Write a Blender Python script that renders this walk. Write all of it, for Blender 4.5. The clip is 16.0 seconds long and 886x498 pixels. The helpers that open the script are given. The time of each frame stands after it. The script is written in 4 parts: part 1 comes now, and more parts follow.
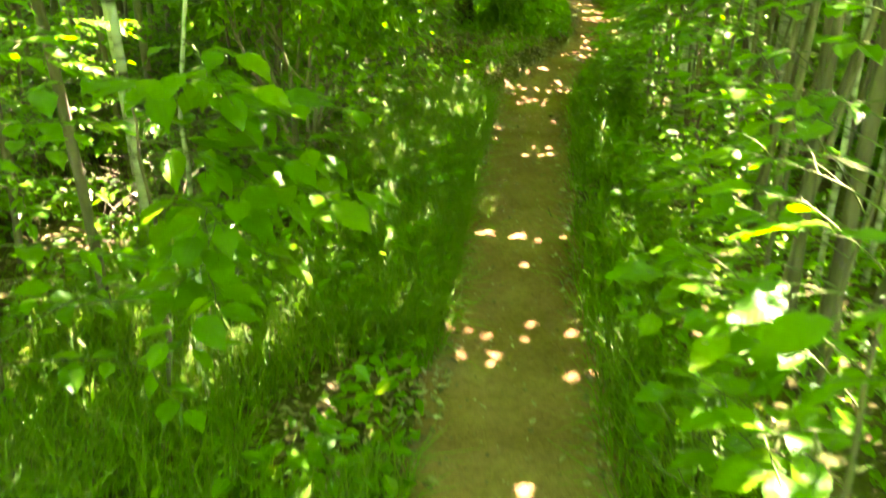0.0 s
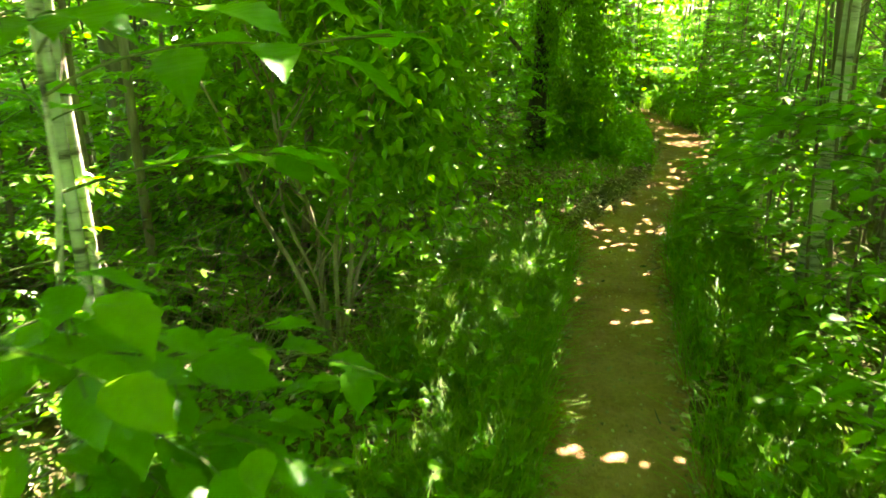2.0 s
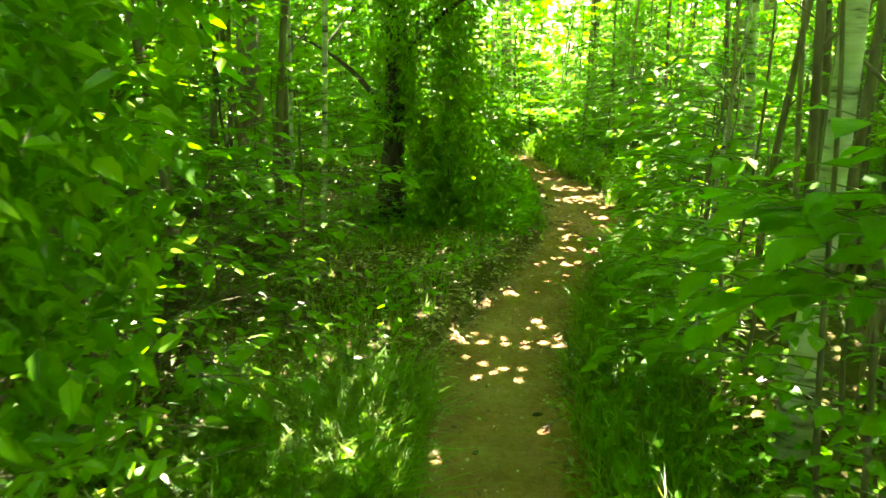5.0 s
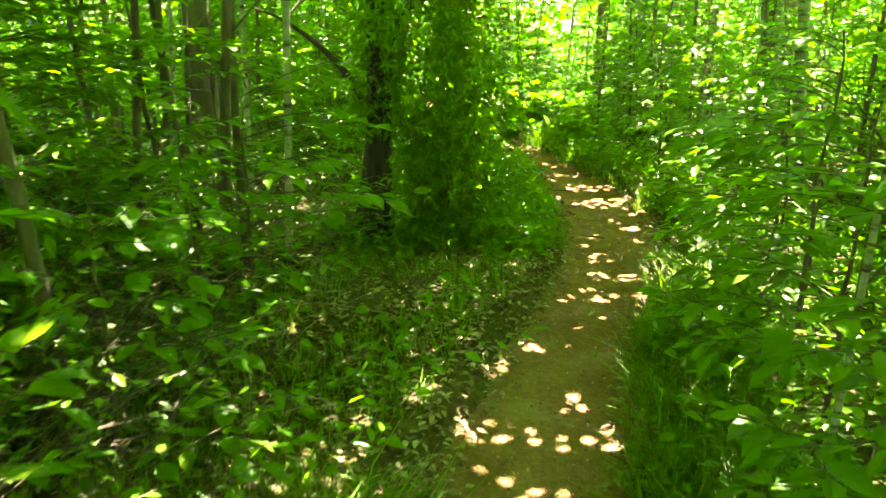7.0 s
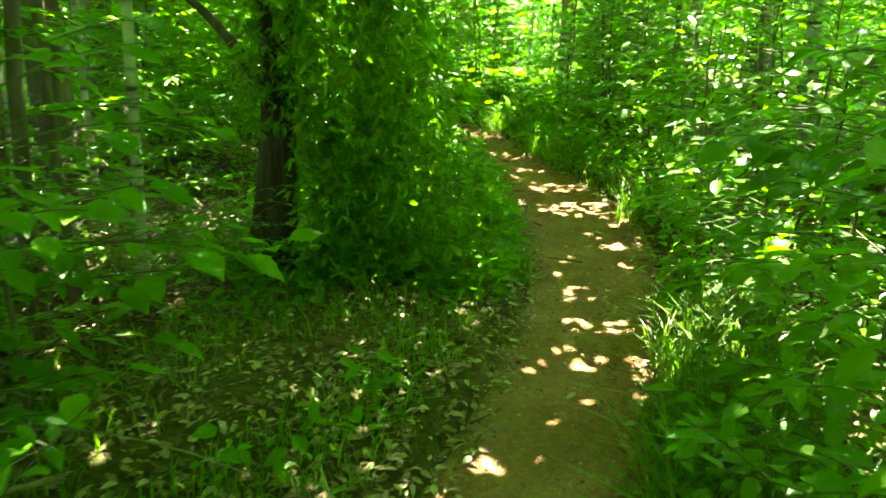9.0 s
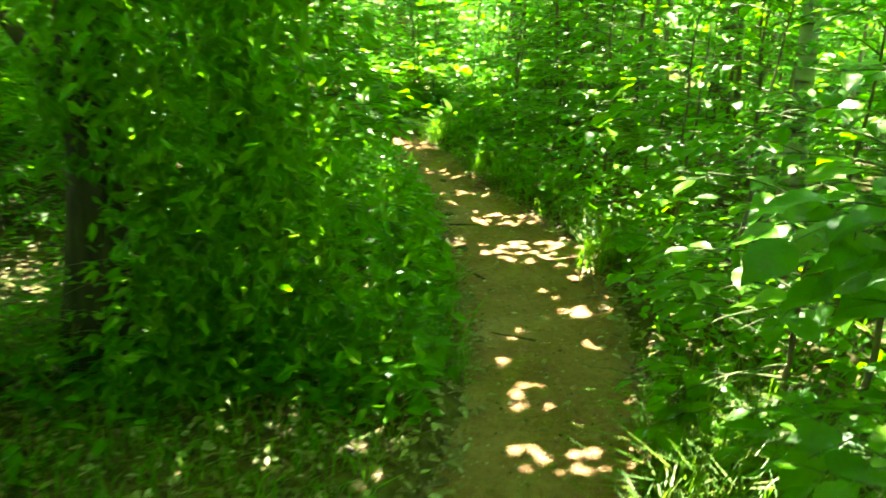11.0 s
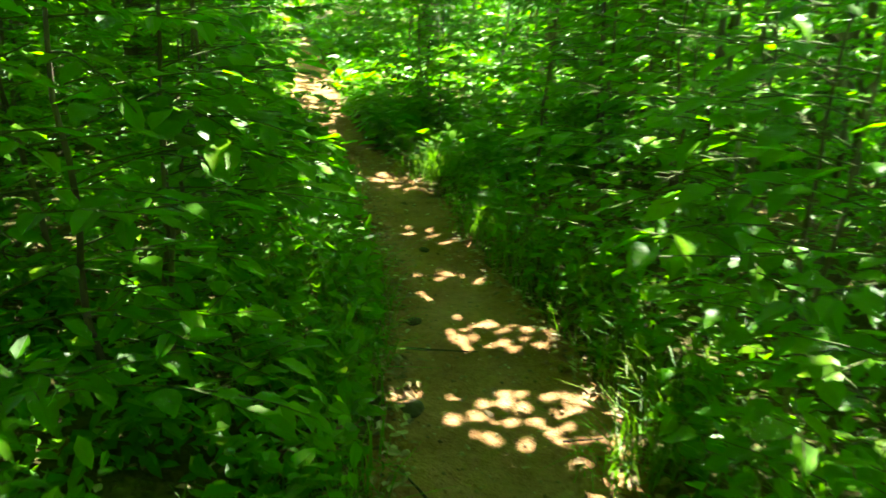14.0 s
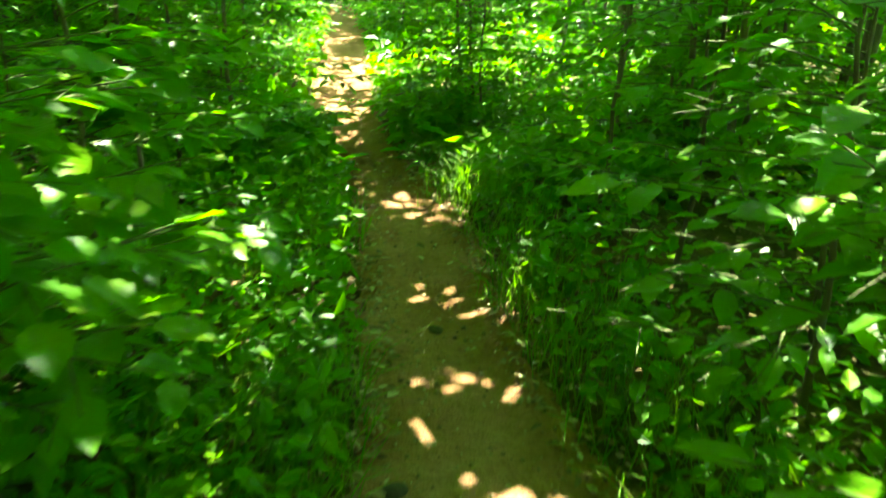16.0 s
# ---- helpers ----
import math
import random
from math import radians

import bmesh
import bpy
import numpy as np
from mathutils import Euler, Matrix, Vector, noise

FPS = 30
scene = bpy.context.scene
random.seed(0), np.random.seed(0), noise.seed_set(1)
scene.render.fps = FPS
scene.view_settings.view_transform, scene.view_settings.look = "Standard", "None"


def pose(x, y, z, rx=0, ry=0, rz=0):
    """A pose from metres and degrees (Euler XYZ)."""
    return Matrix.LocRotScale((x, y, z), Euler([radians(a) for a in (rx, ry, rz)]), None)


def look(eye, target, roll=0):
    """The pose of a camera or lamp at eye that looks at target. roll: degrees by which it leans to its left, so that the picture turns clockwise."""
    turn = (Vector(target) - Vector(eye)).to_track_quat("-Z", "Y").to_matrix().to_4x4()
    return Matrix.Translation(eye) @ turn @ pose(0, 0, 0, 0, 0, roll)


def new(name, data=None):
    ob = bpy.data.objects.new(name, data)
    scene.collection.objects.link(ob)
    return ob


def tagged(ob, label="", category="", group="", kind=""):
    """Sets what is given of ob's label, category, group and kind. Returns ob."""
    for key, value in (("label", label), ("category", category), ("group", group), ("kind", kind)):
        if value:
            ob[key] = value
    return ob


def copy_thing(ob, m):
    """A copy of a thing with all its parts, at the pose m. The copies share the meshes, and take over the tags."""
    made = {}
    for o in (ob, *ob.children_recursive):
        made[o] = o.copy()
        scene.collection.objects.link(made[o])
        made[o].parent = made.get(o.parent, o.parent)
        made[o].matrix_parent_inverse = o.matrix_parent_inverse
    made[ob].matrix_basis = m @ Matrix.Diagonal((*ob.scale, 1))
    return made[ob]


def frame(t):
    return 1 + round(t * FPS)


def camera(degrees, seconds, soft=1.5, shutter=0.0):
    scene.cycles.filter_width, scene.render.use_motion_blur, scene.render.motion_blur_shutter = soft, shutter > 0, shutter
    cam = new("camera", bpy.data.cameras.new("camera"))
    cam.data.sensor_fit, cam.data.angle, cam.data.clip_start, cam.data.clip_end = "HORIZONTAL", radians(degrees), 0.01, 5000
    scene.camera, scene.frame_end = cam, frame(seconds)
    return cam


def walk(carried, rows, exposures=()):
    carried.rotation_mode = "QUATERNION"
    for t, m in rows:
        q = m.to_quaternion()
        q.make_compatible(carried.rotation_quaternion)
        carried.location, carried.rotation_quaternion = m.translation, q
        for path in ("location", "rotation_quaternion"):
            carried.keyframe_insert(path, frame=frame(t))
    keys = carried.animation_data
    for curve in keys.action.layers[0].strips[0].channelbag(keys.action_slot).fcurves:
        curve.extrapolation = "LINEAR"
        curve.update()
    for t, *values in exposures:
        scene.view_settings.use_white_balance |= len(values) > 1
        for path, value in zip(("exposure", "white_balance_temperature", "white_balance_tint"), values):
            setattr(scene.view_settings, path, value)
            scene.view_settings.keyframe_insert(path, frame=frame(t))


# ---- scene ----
cam = camera(60.0, 16.0, soft=1.55, shutter=0.5)
PATH = [
    (0, (0.85, 0.119, 1.751), (0.478, 1.868, 0.855), 1.9),
    (0.5, (0.792, 0.381, 1.748), (0.289, 2.164, 0.993), 0.4),
    (1, (0.706, 0.62, 1.708), (0.046, 2.374, 1.011), -1.5),
    (1.5, (0.67, 0.928, 1.696), (0.124, 2.734, 1.032), -0.2),
    (2, (0.617, 1.194, 1.673), (0.037, 3.003, 1.046), -0.2),
    (2.5, (0.579, 1.498, 1.651), (0.021, 3.333, 1.085), -0.0),
    (3, (0.595, 1.806, 1.624), (0.026, 3.649, 1.095), -0.6),
    (3.5, (0.557, 2.178, 1.583), (0.143, 4.063, 1.057), -0.0),
    (4, (0.554, 2.484, 1.559), (0.169, 4.371, 1.02), -0.8),
    (4.5, (0.539, 2.789, 1.574), (0.168, 4.674, 1.019), -1.5),
    (4.7, (0.532, 2.923, 1.551), (0.194, 4.824, 1.028), -0.7),
    (6.8, (0.263, 4.204, 1.482), (-0.013, 6.098, 0.903), 1.4),
    (7, (0.272, 4.347, 1.484), (-0.021, 6.239, 0.905), -0.2),
    (7.5, (0.247, 4.698, 1.467), (0.066, 6.579, 0.811), 2.3),
    (8, (0.264, 5.029, 1.47), (0.062, 6.92, 0.851), 0.9),
    (8.2, (0.234, 5.174, 1.421), (-0.004, 7.065, 0.815), 0.4),
    (10.3, (0.282, 6.367, 1.371), (0.195, 8.235, 0.659), 1.2),
    (10.5, (0.289, 6.492, 1.382), (0.101, 8.365, 0.707), 0.0),
    (11, (0.3, 6.801, 1.36), (0.243, 8.687, 0.697), 2.0),
    (11.5, (0.302, 7.113, 1.338), (0.364, 8.992, 0.657), 4.7),
    (12, (0.336, 7.408, 1.343), (0.429, 9.314, 0.742), 4.6),
    (12.5, (0.266, 7.75, 1.276), (0.357, 9.695, 0.818), 5.8),
    (13, (0.377, 7.991, 1.26), (0.694, 9.92, 0.835), 7.4),
    (13.5, (0.445, 8.322, 1.267), (0.463, 10.232, 0.676), 4.1),
    (14, (0.547, 8.613, 1.302), (0.374, 10.486, 0.622), 2.9),
    (14.5, (0.574, 8.895, 1.332), (0.18, 10.694, 0.551), -0.5),
    (15, (0.608, 9.222, 1.285), (0.28, 11.005, 0.441), 1.0),
    (15.5, (0.599, 9.57, 1.268), (0.22, 11.346, 0.431), 0.0),
    (16, (0.575, 9.901, 1.227), (0.231, 11.725, 0.482), 1.0),
]
walk(cam, [(t, look(e, g, r)) for t, e, g, r in PATH],
     [(0.0, 5.1, 8600, 25), (0.5, 4.65, 8600, 17), (1.5, 4.65, 8500, 11), (2.5, 4.5, 8200, 7), (3.5, 4.7, 8200, 7), (4.5, 4.85, 8100, 8), (7.0, 4.85, 8400, 14), (7.5, 4.8, 8400, 12), (8.0, 4.6, 8000, 8), (10.5, 4.6, 7500, -2), (11.3, 4.5, 7500, -2), (12.0, 3.8, 7400, -4), (12.5, 3.65, 7400, -4), (13.0, 3.15, 7400, -5), (14.5, 3.95, 7400, -9), (15.5, 4.35, 7500, -10), (16.0, 3.9, 7600, -11)])

# ---- daylight ----
SUN_EL, SUN_AZ = radians(64), radians(12)
SUN = np.array((math.sin(SUN_AZ) * math.cos(SUN_EL), math.cos(SUN_AZ) * math.cos(SUN_EL), math.sin(SUN_EL)))
world = bpy.data.worlds.new("sky")
scene.world = world
world.use_nodes = True
wn = world.node_tree
sky = wn.nodes.new("ShaderNodeTexSky")
sky.sky_type, sky.sun_disc = "NISHITA", False
sky.sun_elevation, sky.sun_rotation = SUN_EL, SUN_AZ
wn.links.new(sky.outputs[0], wn.nodes["Background"].inputs[0])
wn.nodes["Background"].inputs[1].default_value = 0.15
sun_data = bpy.data.lights.new("sun", "SUN")
sun_data.energy, sun_data.angle, sun_data.color = 5.0, radians(0.53), (1.0, 0.97, 0.92)
sun = new("sun", sun_data)
sun.matrix_world = look(tuple(SUN * 60), (0, 0, 0))


# ---- materials ----
def mat_base(name, rough=0.7):
    m = bpy.data.materials.new(name)
    m.use_nodes = True
    nt = m.node_tree
    b = nt.nodes["Principled BSDF"]
    b.inputs["Roughness"].default_value = rough
    return m, nt, b


def ramp(nt, fac, stops):
    r = nt.nodes.new("ShaderNodeValToRGB")
    while len(r.color_ramp.elements) < len(stops):
        r.color_ramp.elements.new(0.5)
    for e, (p, c) in zip(r.color_ramp.elements, stops):
        e.position, e.color = p, (*c, 1)
    nt.links.new(fac, r.inputs[0])
    return r.outputs[0]


def tex(nt, scale, detail=4, stretch=None, rough=0.6):
    co = nt.nodes.new("ShaderNodeTexCoord").outputs["Object"]
    if stretch:
        mp = nt.nodes.new("ShaderNodeMapping")
        mp.inputs["Scale"].default_value = stretch
        nt.links.new(co, mp.inputs[0])
        co = mp.outputs[0]
    n = nt.nodes.new("ShaderNodeTexNoise")
    n.inputs["Scale"].default_value, n.inputs["Detail"].default_value, n.inputs["Roughness"].default_value = scale, detail, rough
    nt.links.new(co, n.inputs["Vector"])
    return n.outputs[0]


def mix(nt, a, b, fac, mode="MIX"):
    m = nt.nodes.new("ShaderNodeMix")
    m.data_type, m.blend_type = "RGBA", mode
    for v, k in ((fac, 0), (a, 6), (b, 7)):
        if isinstance(v, (int, float)):
            m.inputs[k].default_value = v
        elif isinstance(v, tuple):
            m.inputs[k].default_value = (*v, 1)
        else:
            nt.links.new(v, m.inputs[k])
    return m.outputs[2]


def bump(nt, b, height, strength, dist=0.02):
    n = nt.nodes.new("ShaderNodeBump")
    n.inputs["Strength"].default_value, n.inputs["Distance"].default_value = strength, dist
    nt.links.new(height, n.inputs["Height"])
    nt.links.new(n.outputs[0], b.inputs["Normal"])


def mat_leaf(name, dark, mid, light, glow, share, rough=0.4, single=False):
    """Leaf: reflecting blade plus light shining through it; single: each leaf is an object of its own."""
    m, nt, b = mat_base(name, rough)
    if single:
        rnd = nt.nodes.new("ShaderNodeObjectInfo").outputs["Random"]
    else:
        rnd = nt.nodes.new("ShaderNodeNewGeometry").outputs["Random Per Island"]
    col = ramp(nt, rnd, [(0.0, dark), (0.45, mid), (0.93, light), (1.0, (light[0] * 1.25, light[1] * 1.05, light[2]))])
    blotch = ramp(nt, tex(nt, 9, 3), [(0.35, (0.78, 0.8, 0.75)), (0.65, (1.1, 1.08, 1.05))])
    col = mix(nt, col, blotch, 1.0, "MULTIPLY")
    if single:
        xyz = nt.nodes.new("ShaderNodeSeparateXYZ")
        nt.links.new(nt.nodes.new("ShaderNodeTexCoord").outputs["Object"], xyz.inputs[0])

        def calc(op, a, c):
            n = nt.nodes.new("ShaderNodeMath")
            n.operation = op
            for k, v in enumerate((a, c)):
                if isinstance(v, (int, float)):
                    n.inputs[k].default_value = v
                else:
                    nt.links.new(v, n.inputs[k])
            return n.outputs[0]
        ax = calc("ABSOLUTE", xyz.outputs[0], 0)
        rib = calc("LESS_THAN", ax, 0.012)
        vein = calc("GREATER_THAN", calc("SINE", calc("MULTIPLY", calc("SUBTRACT", xyz.outputs[1], calc("MULTIPLY", ax, 0.8)), 62.0), 0), 0.86)
        lines = calc("MULTIPLY", calc("MAXIMUM", rib, vein), 0.14)
        col = mix(nt, col, (0.2, 0.36, 0.05), lines)
        bump(nt, b, calc("SINE", calc("MULTIPLY", calc("SUBTRACT", xyz.outputs[1], calc("MULTIPLY", ax, 0.8)), 62.0), 0), 0.05, 0.01)
    nt.links.new(col, b.inputs["Base Color"])
    b.inputs["Specular IOR Level"].default_value = 0.4
    tr = nt.nodes.new("ShaderNodeBsdfTranslucent")
    gl = mix(nt, col, glow, 0.75)
    nt.links.new(gl, tr.inputs[0])
    mx = nt.nodes.new("ShaderNodeMixShader")
    mx.inputs[0].default_value = share
    nt.links.new(b.outputs[0], mx.inputs[1])
    nt.links.new(tr.outputs[0], mx.inputs[2])
    nt.links.new(mx.outputs[0], nt.nodes["Material Output"].inputs[0])
    return m


def mat_bark(name, dark, light, scale=14.0, strength=0.7):
    m, nt, b = mat_base(name, 0.85)
    n = tex(nt, scale, 6, (1, 1, 0.25))
    col = ramp(nt, n, [(0.3, dark), (0.7, light)])
    moss = ramp(nt, tex(nt, 2.3, 4), [(0.45, (1, 1, 1)), (0.75, (0.72, 0.85, 0.6))])
    nt.links.new(mix(nt, col, moss, 1.0, "MULTIPLY"), b.inputs["Base Color"])
    bump(nt, b, n, strength, 0.03)
    return m


def mat_birch():
    m, nt, b = mat_base("pale_bark", 0.7)
    bands = tex(nt, 5, 5, (0.6, 0.6, 4.0))
    col = ramp(nt, bands, [(0.36, (0.06, 0.05, 0.04)), (0.45, (0.42, 0.39, 0.32)), (0.7, (0.66, 0.62, 0.53))])
    grey = ramp(nt, tex(nt, 3, 4), [(0.35, (0.6, 0.62, 0.55)), (0.65, (1, 1, 1))])
    nt.links.new(mix(nt, col, grey, 1.0, "MULTIPLY"), b.inputs["Base Color"])
    bump(nt, b, bands, 0.4, 0.01)
    return m


def mat_dirt():
    m, nt, b = mat_base("trodden_earth", 0.95)
    n1, n2, n3 = tex(nt, 2.2, 5), tex(nt, 38, 4), tex(nt, 130, 2)
    col = ramp(nt, n1, [(0.32, (0.215, 0.11, 0.048)), (0.55, (0.315, 0.166, 0.086)), (0.75, (0.38, 0.226, 0.134))])
    col = mix(nt, col, ramp(nt, n2, [(0.35, (0.72, 0.7, 0.66)), (0.6, (1.06, 1.05, 1.03))]), 0.7, "MULTIPLY")
    col = mix(nt, col, ramp(nt, n3, [(0.3, (0.75, 0.73, 0.68)), (0.7, (1.16, 1.14, 1.1))]), 0.55, "MULTIPLY")
    nt.links.new(col, b.inputs["Base Color"])
    b.inputs["Specular IOR Level"].default_value = 0.15
    bump(nt, b, mix(nt, n2, n3, 0.4), 0.9, 0.03)
    return m


def mat_ground():
    m, nt, b = mat_base("woodland_soil", 0.95)
    n1, n2 = tex(nt, 1.1, 5), tex(nt, 26, 5)
    col = ramp(nt, n1, [(0.35, (0.06, 0.062, 0.02)), (0.52, (0.095, 0.085, 0.035)), (0.7, (0.17, 0.12, 0.06))])
    col = mix(nt, col, ramp(nt, n2, [(0.3, (0.45, 0.45, 0.42)), (0.65, (1.25, 1.2, 1.1))]), 0.9, "MULTIPLY")
    nt.links.new(col, b.inputs["Base Color"])
    b.inputs["Specular IOR Level"].default_value = 0.1
    bump(nt, b, n2, 0.9, 0.03)
    return m


def mat_litter():
    m, nt, b = mat_base("dry_leaves", 0.8)
    rnd = nt.nodes.new("ShaderNodeNewGeometry").outputs["Random Per Island"]
    col = ramp(nt, rnd, [(0.0, (0.1, 0.062, 0.03)), (0.5, (0.26, 0.175, 0.085)), (0.85, (0.4, 0.3, 0.17)), (1.0, (0.55, 0.46, 0.31))])
    nt.links.new(mix(nt, col, ramp(nt, tex(nt, 60, 3), [(0.3, (0.7, 0.7, 0.7)), (0.7, (1.1, 1.1, 1.1))]), 1.0, "MULTIPLY"), b.inputs["Base Color"])
    return m


def mat_stone():
    m, nt, b = mat_base("field_stone", 0.85)
    n = tex(nt, 30, 5)
    nt.links.new(ramp(nt, n, [(0.3, (0.025, 0.019, 0.012)), (0.7, (0.06, 0.045, 0.03))]), b.inputs["Base Color"])
    bump(nt, b, n, 0.6, 0.01)
    return m


LEAF = dict(dark=(0.04, 0.15, 0.004), mid=(0.07, 0.225, 0.005), light=(0.15, 0.3, 0.008), glow=(0.18, 0.55, 0.005), share=0.5)
M_LEAF = mat_leaf("broad_leaf", single=True, **LEAF)
M_FOLIAGE = mat_leaf("foliage", **LEAF)
# the foliage again, brighter and yellower: sunlight put into the leaf colour
M_SUNNY = mat_leaf("sunlit_foliage", (0.055, 0.19, 0.006), (0.095, 0.28, 0.008), (0.16, 0.36, 0.012), (0.24, 0.6, 0.008), 0.5)
M_IVY = mat_leaf("ivy_leaf", (0.025, 0.09, 0.004), (0.065, 0.185, 0.006), (0.15, 0.29, 0.014), (0.15, 0.45, 0.006), 0.4, 0.33)
M_CLIMBER = mat_leaf("climber_leaf", (0.035, 0.12, 0.005), (0.085, 0.225, 0.008), (0.19, 0.34, 0.02), (0.17, 0.5, 0.008), 0.45, 0.36)
M_GRASS = mat_leaf("grass_blade", (0.045, 0.14, 0.005), (0.08, 0.2, 0.007), (0.2, 0.27, 0.03), (0.18, 0.46, 0.01), 0.42, 0.5)
M_BARK = mat_bark("grey_brown_bark", (0.055, 0.04, 0.026), (0.2, 0.155, 0.105))
M_DARKBARK = mat_bark("dark_bark", (0.018, 0.013, 0.009), (0.085, 0.06, 0.04), 22, 1.0)
M_TWIG = mat_bark("pale_twig", (0.12, 0.09, 0.055), (0.32, 0.26, 0.17), 30, 0.4)
M_GREENTWIG = mat_bark("green_twig", (0.06, 0.075, 0.022), (0.13, 0.15, 0.05), 30, 0.3)
M_BIRCH = mat_birch()
M_DIRT, M_GROUND, M_LITTER, M_STONE = mat_dirt(), mat_ground(), mat_litter(), mat_stone()

# ---- the trail's plan: y, left edge, right edge ----
TRAIL_Y = (-9, -3, 0.5, 2.0, 3.2, 4.3, 5.5, 6.6, 7.5, 8.2, 9.3, 10.1, 10.8, 11.4, 12.0, 12.6, 13.4, 14.4, 15.4, 17.3, 20.0, 26.0)
TRAIL_L = (1.3, 0.9, 0.52, 0.36, 0.23, 0.10, -0.01, -0.10, 0.02, 0.18, 0.33, 0.27, 0.19, 0.08, -0.06, -0.25, -0.52, -1.0, -1.55, -2.1, -3.0, -5.2)
TRAIL_R = (2.0, 1.55, 1.2, 1.05, 0.85, 0.74, 0.63, 0.55, 0.62, 0.77, 0.97, 0.99, 0.94, 0.76, 0.47, 0.29, 0.0, -0.56, -1.0, -1.6, -2.4, -4.5)


def edge_l(y):
    return np.interp(y, TRAIL_Y, TRAIL_L)


def edge_r(y):
    return np.interp(y, TRAIL_Y, TRAIL_R)


def rough(x, y, s, seed=0.0):
    """Smooth uneven value from a few crossed waves, about -1 to 1."""
    return (np.sin(x * s * 1.3 + y * s * 0.7 + seed) + np.sin(x * s * -0.6 + y * s * 1.7 + 2.1 * seed + 1) + np.sin(x * s * 2.3 - y * s * 1.1 + seed * 0.7 + 2)) / 3


def ground_z(x, y):
    x, y = np.asarray(x, float), np.asarray(y, float)
    el, er = edge_l(y) + 0.04 * rough(x * 0, y, 4.0, 1), edge_r(y) + 0.04 * rough(x * 0, y, 4.3, 5)
    out = np.maximum(el - x, x - er)
    bank = np.where(x < el, 0.02 + 0.085 * np.exp(-((y - 7.6) / 1.3) ** 2), 0.025)
    verge = np.clip(out / 0.09 + 0.08, 0, 1)
    z = -0.045 + (0.045 + bank) * verge
    z = z + np.clip(out, 0, 3) * 0.05 * (0.6 + 0.4 * rough(x, y, 0.7, 3)) + np.clip(out, 0, 1) * 0.03 * rough(x, y, 3.1, 2)
    return z + np.clip(np.hypot(x, y - 7) - 25, 0, 200) * 0.03


# ---- mesh helpers ----
rng = np.random.default_rng(7)


def unit(v):
    return v / np.maximum(np.linalg.norm(v, axis=-1, keepdims=True), 1e-9)


def mesh_np(name, verts, quads, mats, smooth=False):
    me = bpy.data.meshes.new(name)
    quads = np.asarray(quads, np.int32)
    k = quads.shape[1]
    me.vertices.add(len(verts))
    me.vertices.foreach_set("co", np.asarray(verts, np.float32).ravel())
    me.loops.add(quads.size)
    me.loops.foreach_set("vertex_index", quads.ravel())
    me.polygons.add(len(quads))
    me.polygons.foreach_set("loop_start", np.arange(0, quads.size, k, dtype=np.int32))
    me.polygons.foreach_set("loop_total", np.full(len(quads), k, np.int32))
    me.polygons.foreach_set("use_smooth", np.full(len(quads), smooth))
    me.update(calc_edges=True)
    me.materials.append(mats)
    return me


def tube(points, radii, sides=6):
    """Verts and quads of a tapered round stem along points."""
    p = np.asarray(points, float)
    r = np.asarray(radii, float)
    d = unit(np.gradient(p, axis=0))
    ref = np.where(np.abs(d[:, 2:3]) > 0.9, np.array([[1.0, 0, 0]]), np.array([[0, 0, 1.0]]))
    a = unit(np.cross(d, ref))
    b = np.cross(d, a)
    ang = np.linspace(0, 2 * math.pi, sides, endpoint=False)
    v = p[:, None] + r[:, None, None] * (np.cos(ang)[None, :, None] * a[:, None] + np.sin(ang)[None, :, None] * b[:, None])
    i, j = np.meshgrid(np.arange(len(p) - 1), np.arange(sides), indexing="ij")
    q = np.stack((i * sides + j, i * sides + (j + 1) % sides, (i + 1) * sides + (j + 1) % sides, (i + 1) * sides + j), -1).reshape(-1, 4)
    return v.reshape(-1, 3), q


def tubes(name, stems, material):
    """One mesh out of several stems (points, radii, sides)."""
    vs, qs, n = [], [], 0
    for pts, rad, sides in stems:
        v, q = tube(pts, rad, sides)
        vs.append(v)
        qs.append(q + n)
        n += len(v)
    return mesh_np(name, np.concatenate(vs), np.concatenate(qs), material, True)


def leaves(name, P, D, N, L, W, material, coarse=False):
    """One mesh of many folded, pointed blades: base P, direction D, upper side N, length L, width W."""
    D = unit(D)
    S = unit(np.cross(D, N))
    N = np.cross(S, D)
    L, W = np.asarray(L)[:, None], np.asarray(W)[:, None]
    if coarse:
        v = np.stack((P, P + D * L * 0.45 + S * W * 0.55 + N * W * 0.1, P + D * L - N * L * 0.1, P + D * L * 0.45 - S * W * 0.55 + N * W * 0.1), 1).reshape(-1, 3)
        return mesh_np(name, v, np.arange(len(v)).reshape(-1, 4), material)
    rows = (P, P + D * L * 0.28 + S * W * 0.46 + N * W * 0.12, P + D * L * 0.66 + S * W * 0.36 + N * (W * 0.08 - L * 0.04),
            P + D * L - N * L * 0.12, P + D * L * 0.66 - S * W * 0.36 + N * (W * 0.08 - L * 0.04), P + D * L * 0.28 - S * W * 0.46 + N * W * 0.12)
    v = np.stack(rows, 1).reshape(-1, 3)
    o = np.arange(len(P))[:, None] * 6
    q = np.concatenate((o + np.array([[0, 3, 2, 1]]), o + np.array([[0, 5, 4, 3]])), 1).reshape(-1, 4)
    return mesh_np(name, v, q, material)


def cloud(n, flat=0.5, droop=0.4):
    """Directions and upper sides for n leaves at random."""
    D = unit(np.stack((rng.normal(0, 1, n), rng.normal(0, 1, n), rng.normal(-droop, 0.45, n)), 1))
    return D, np.stack((rng.normal(0, flat, n), rng.normal(0, flat, n), np.ones(n)), 1)


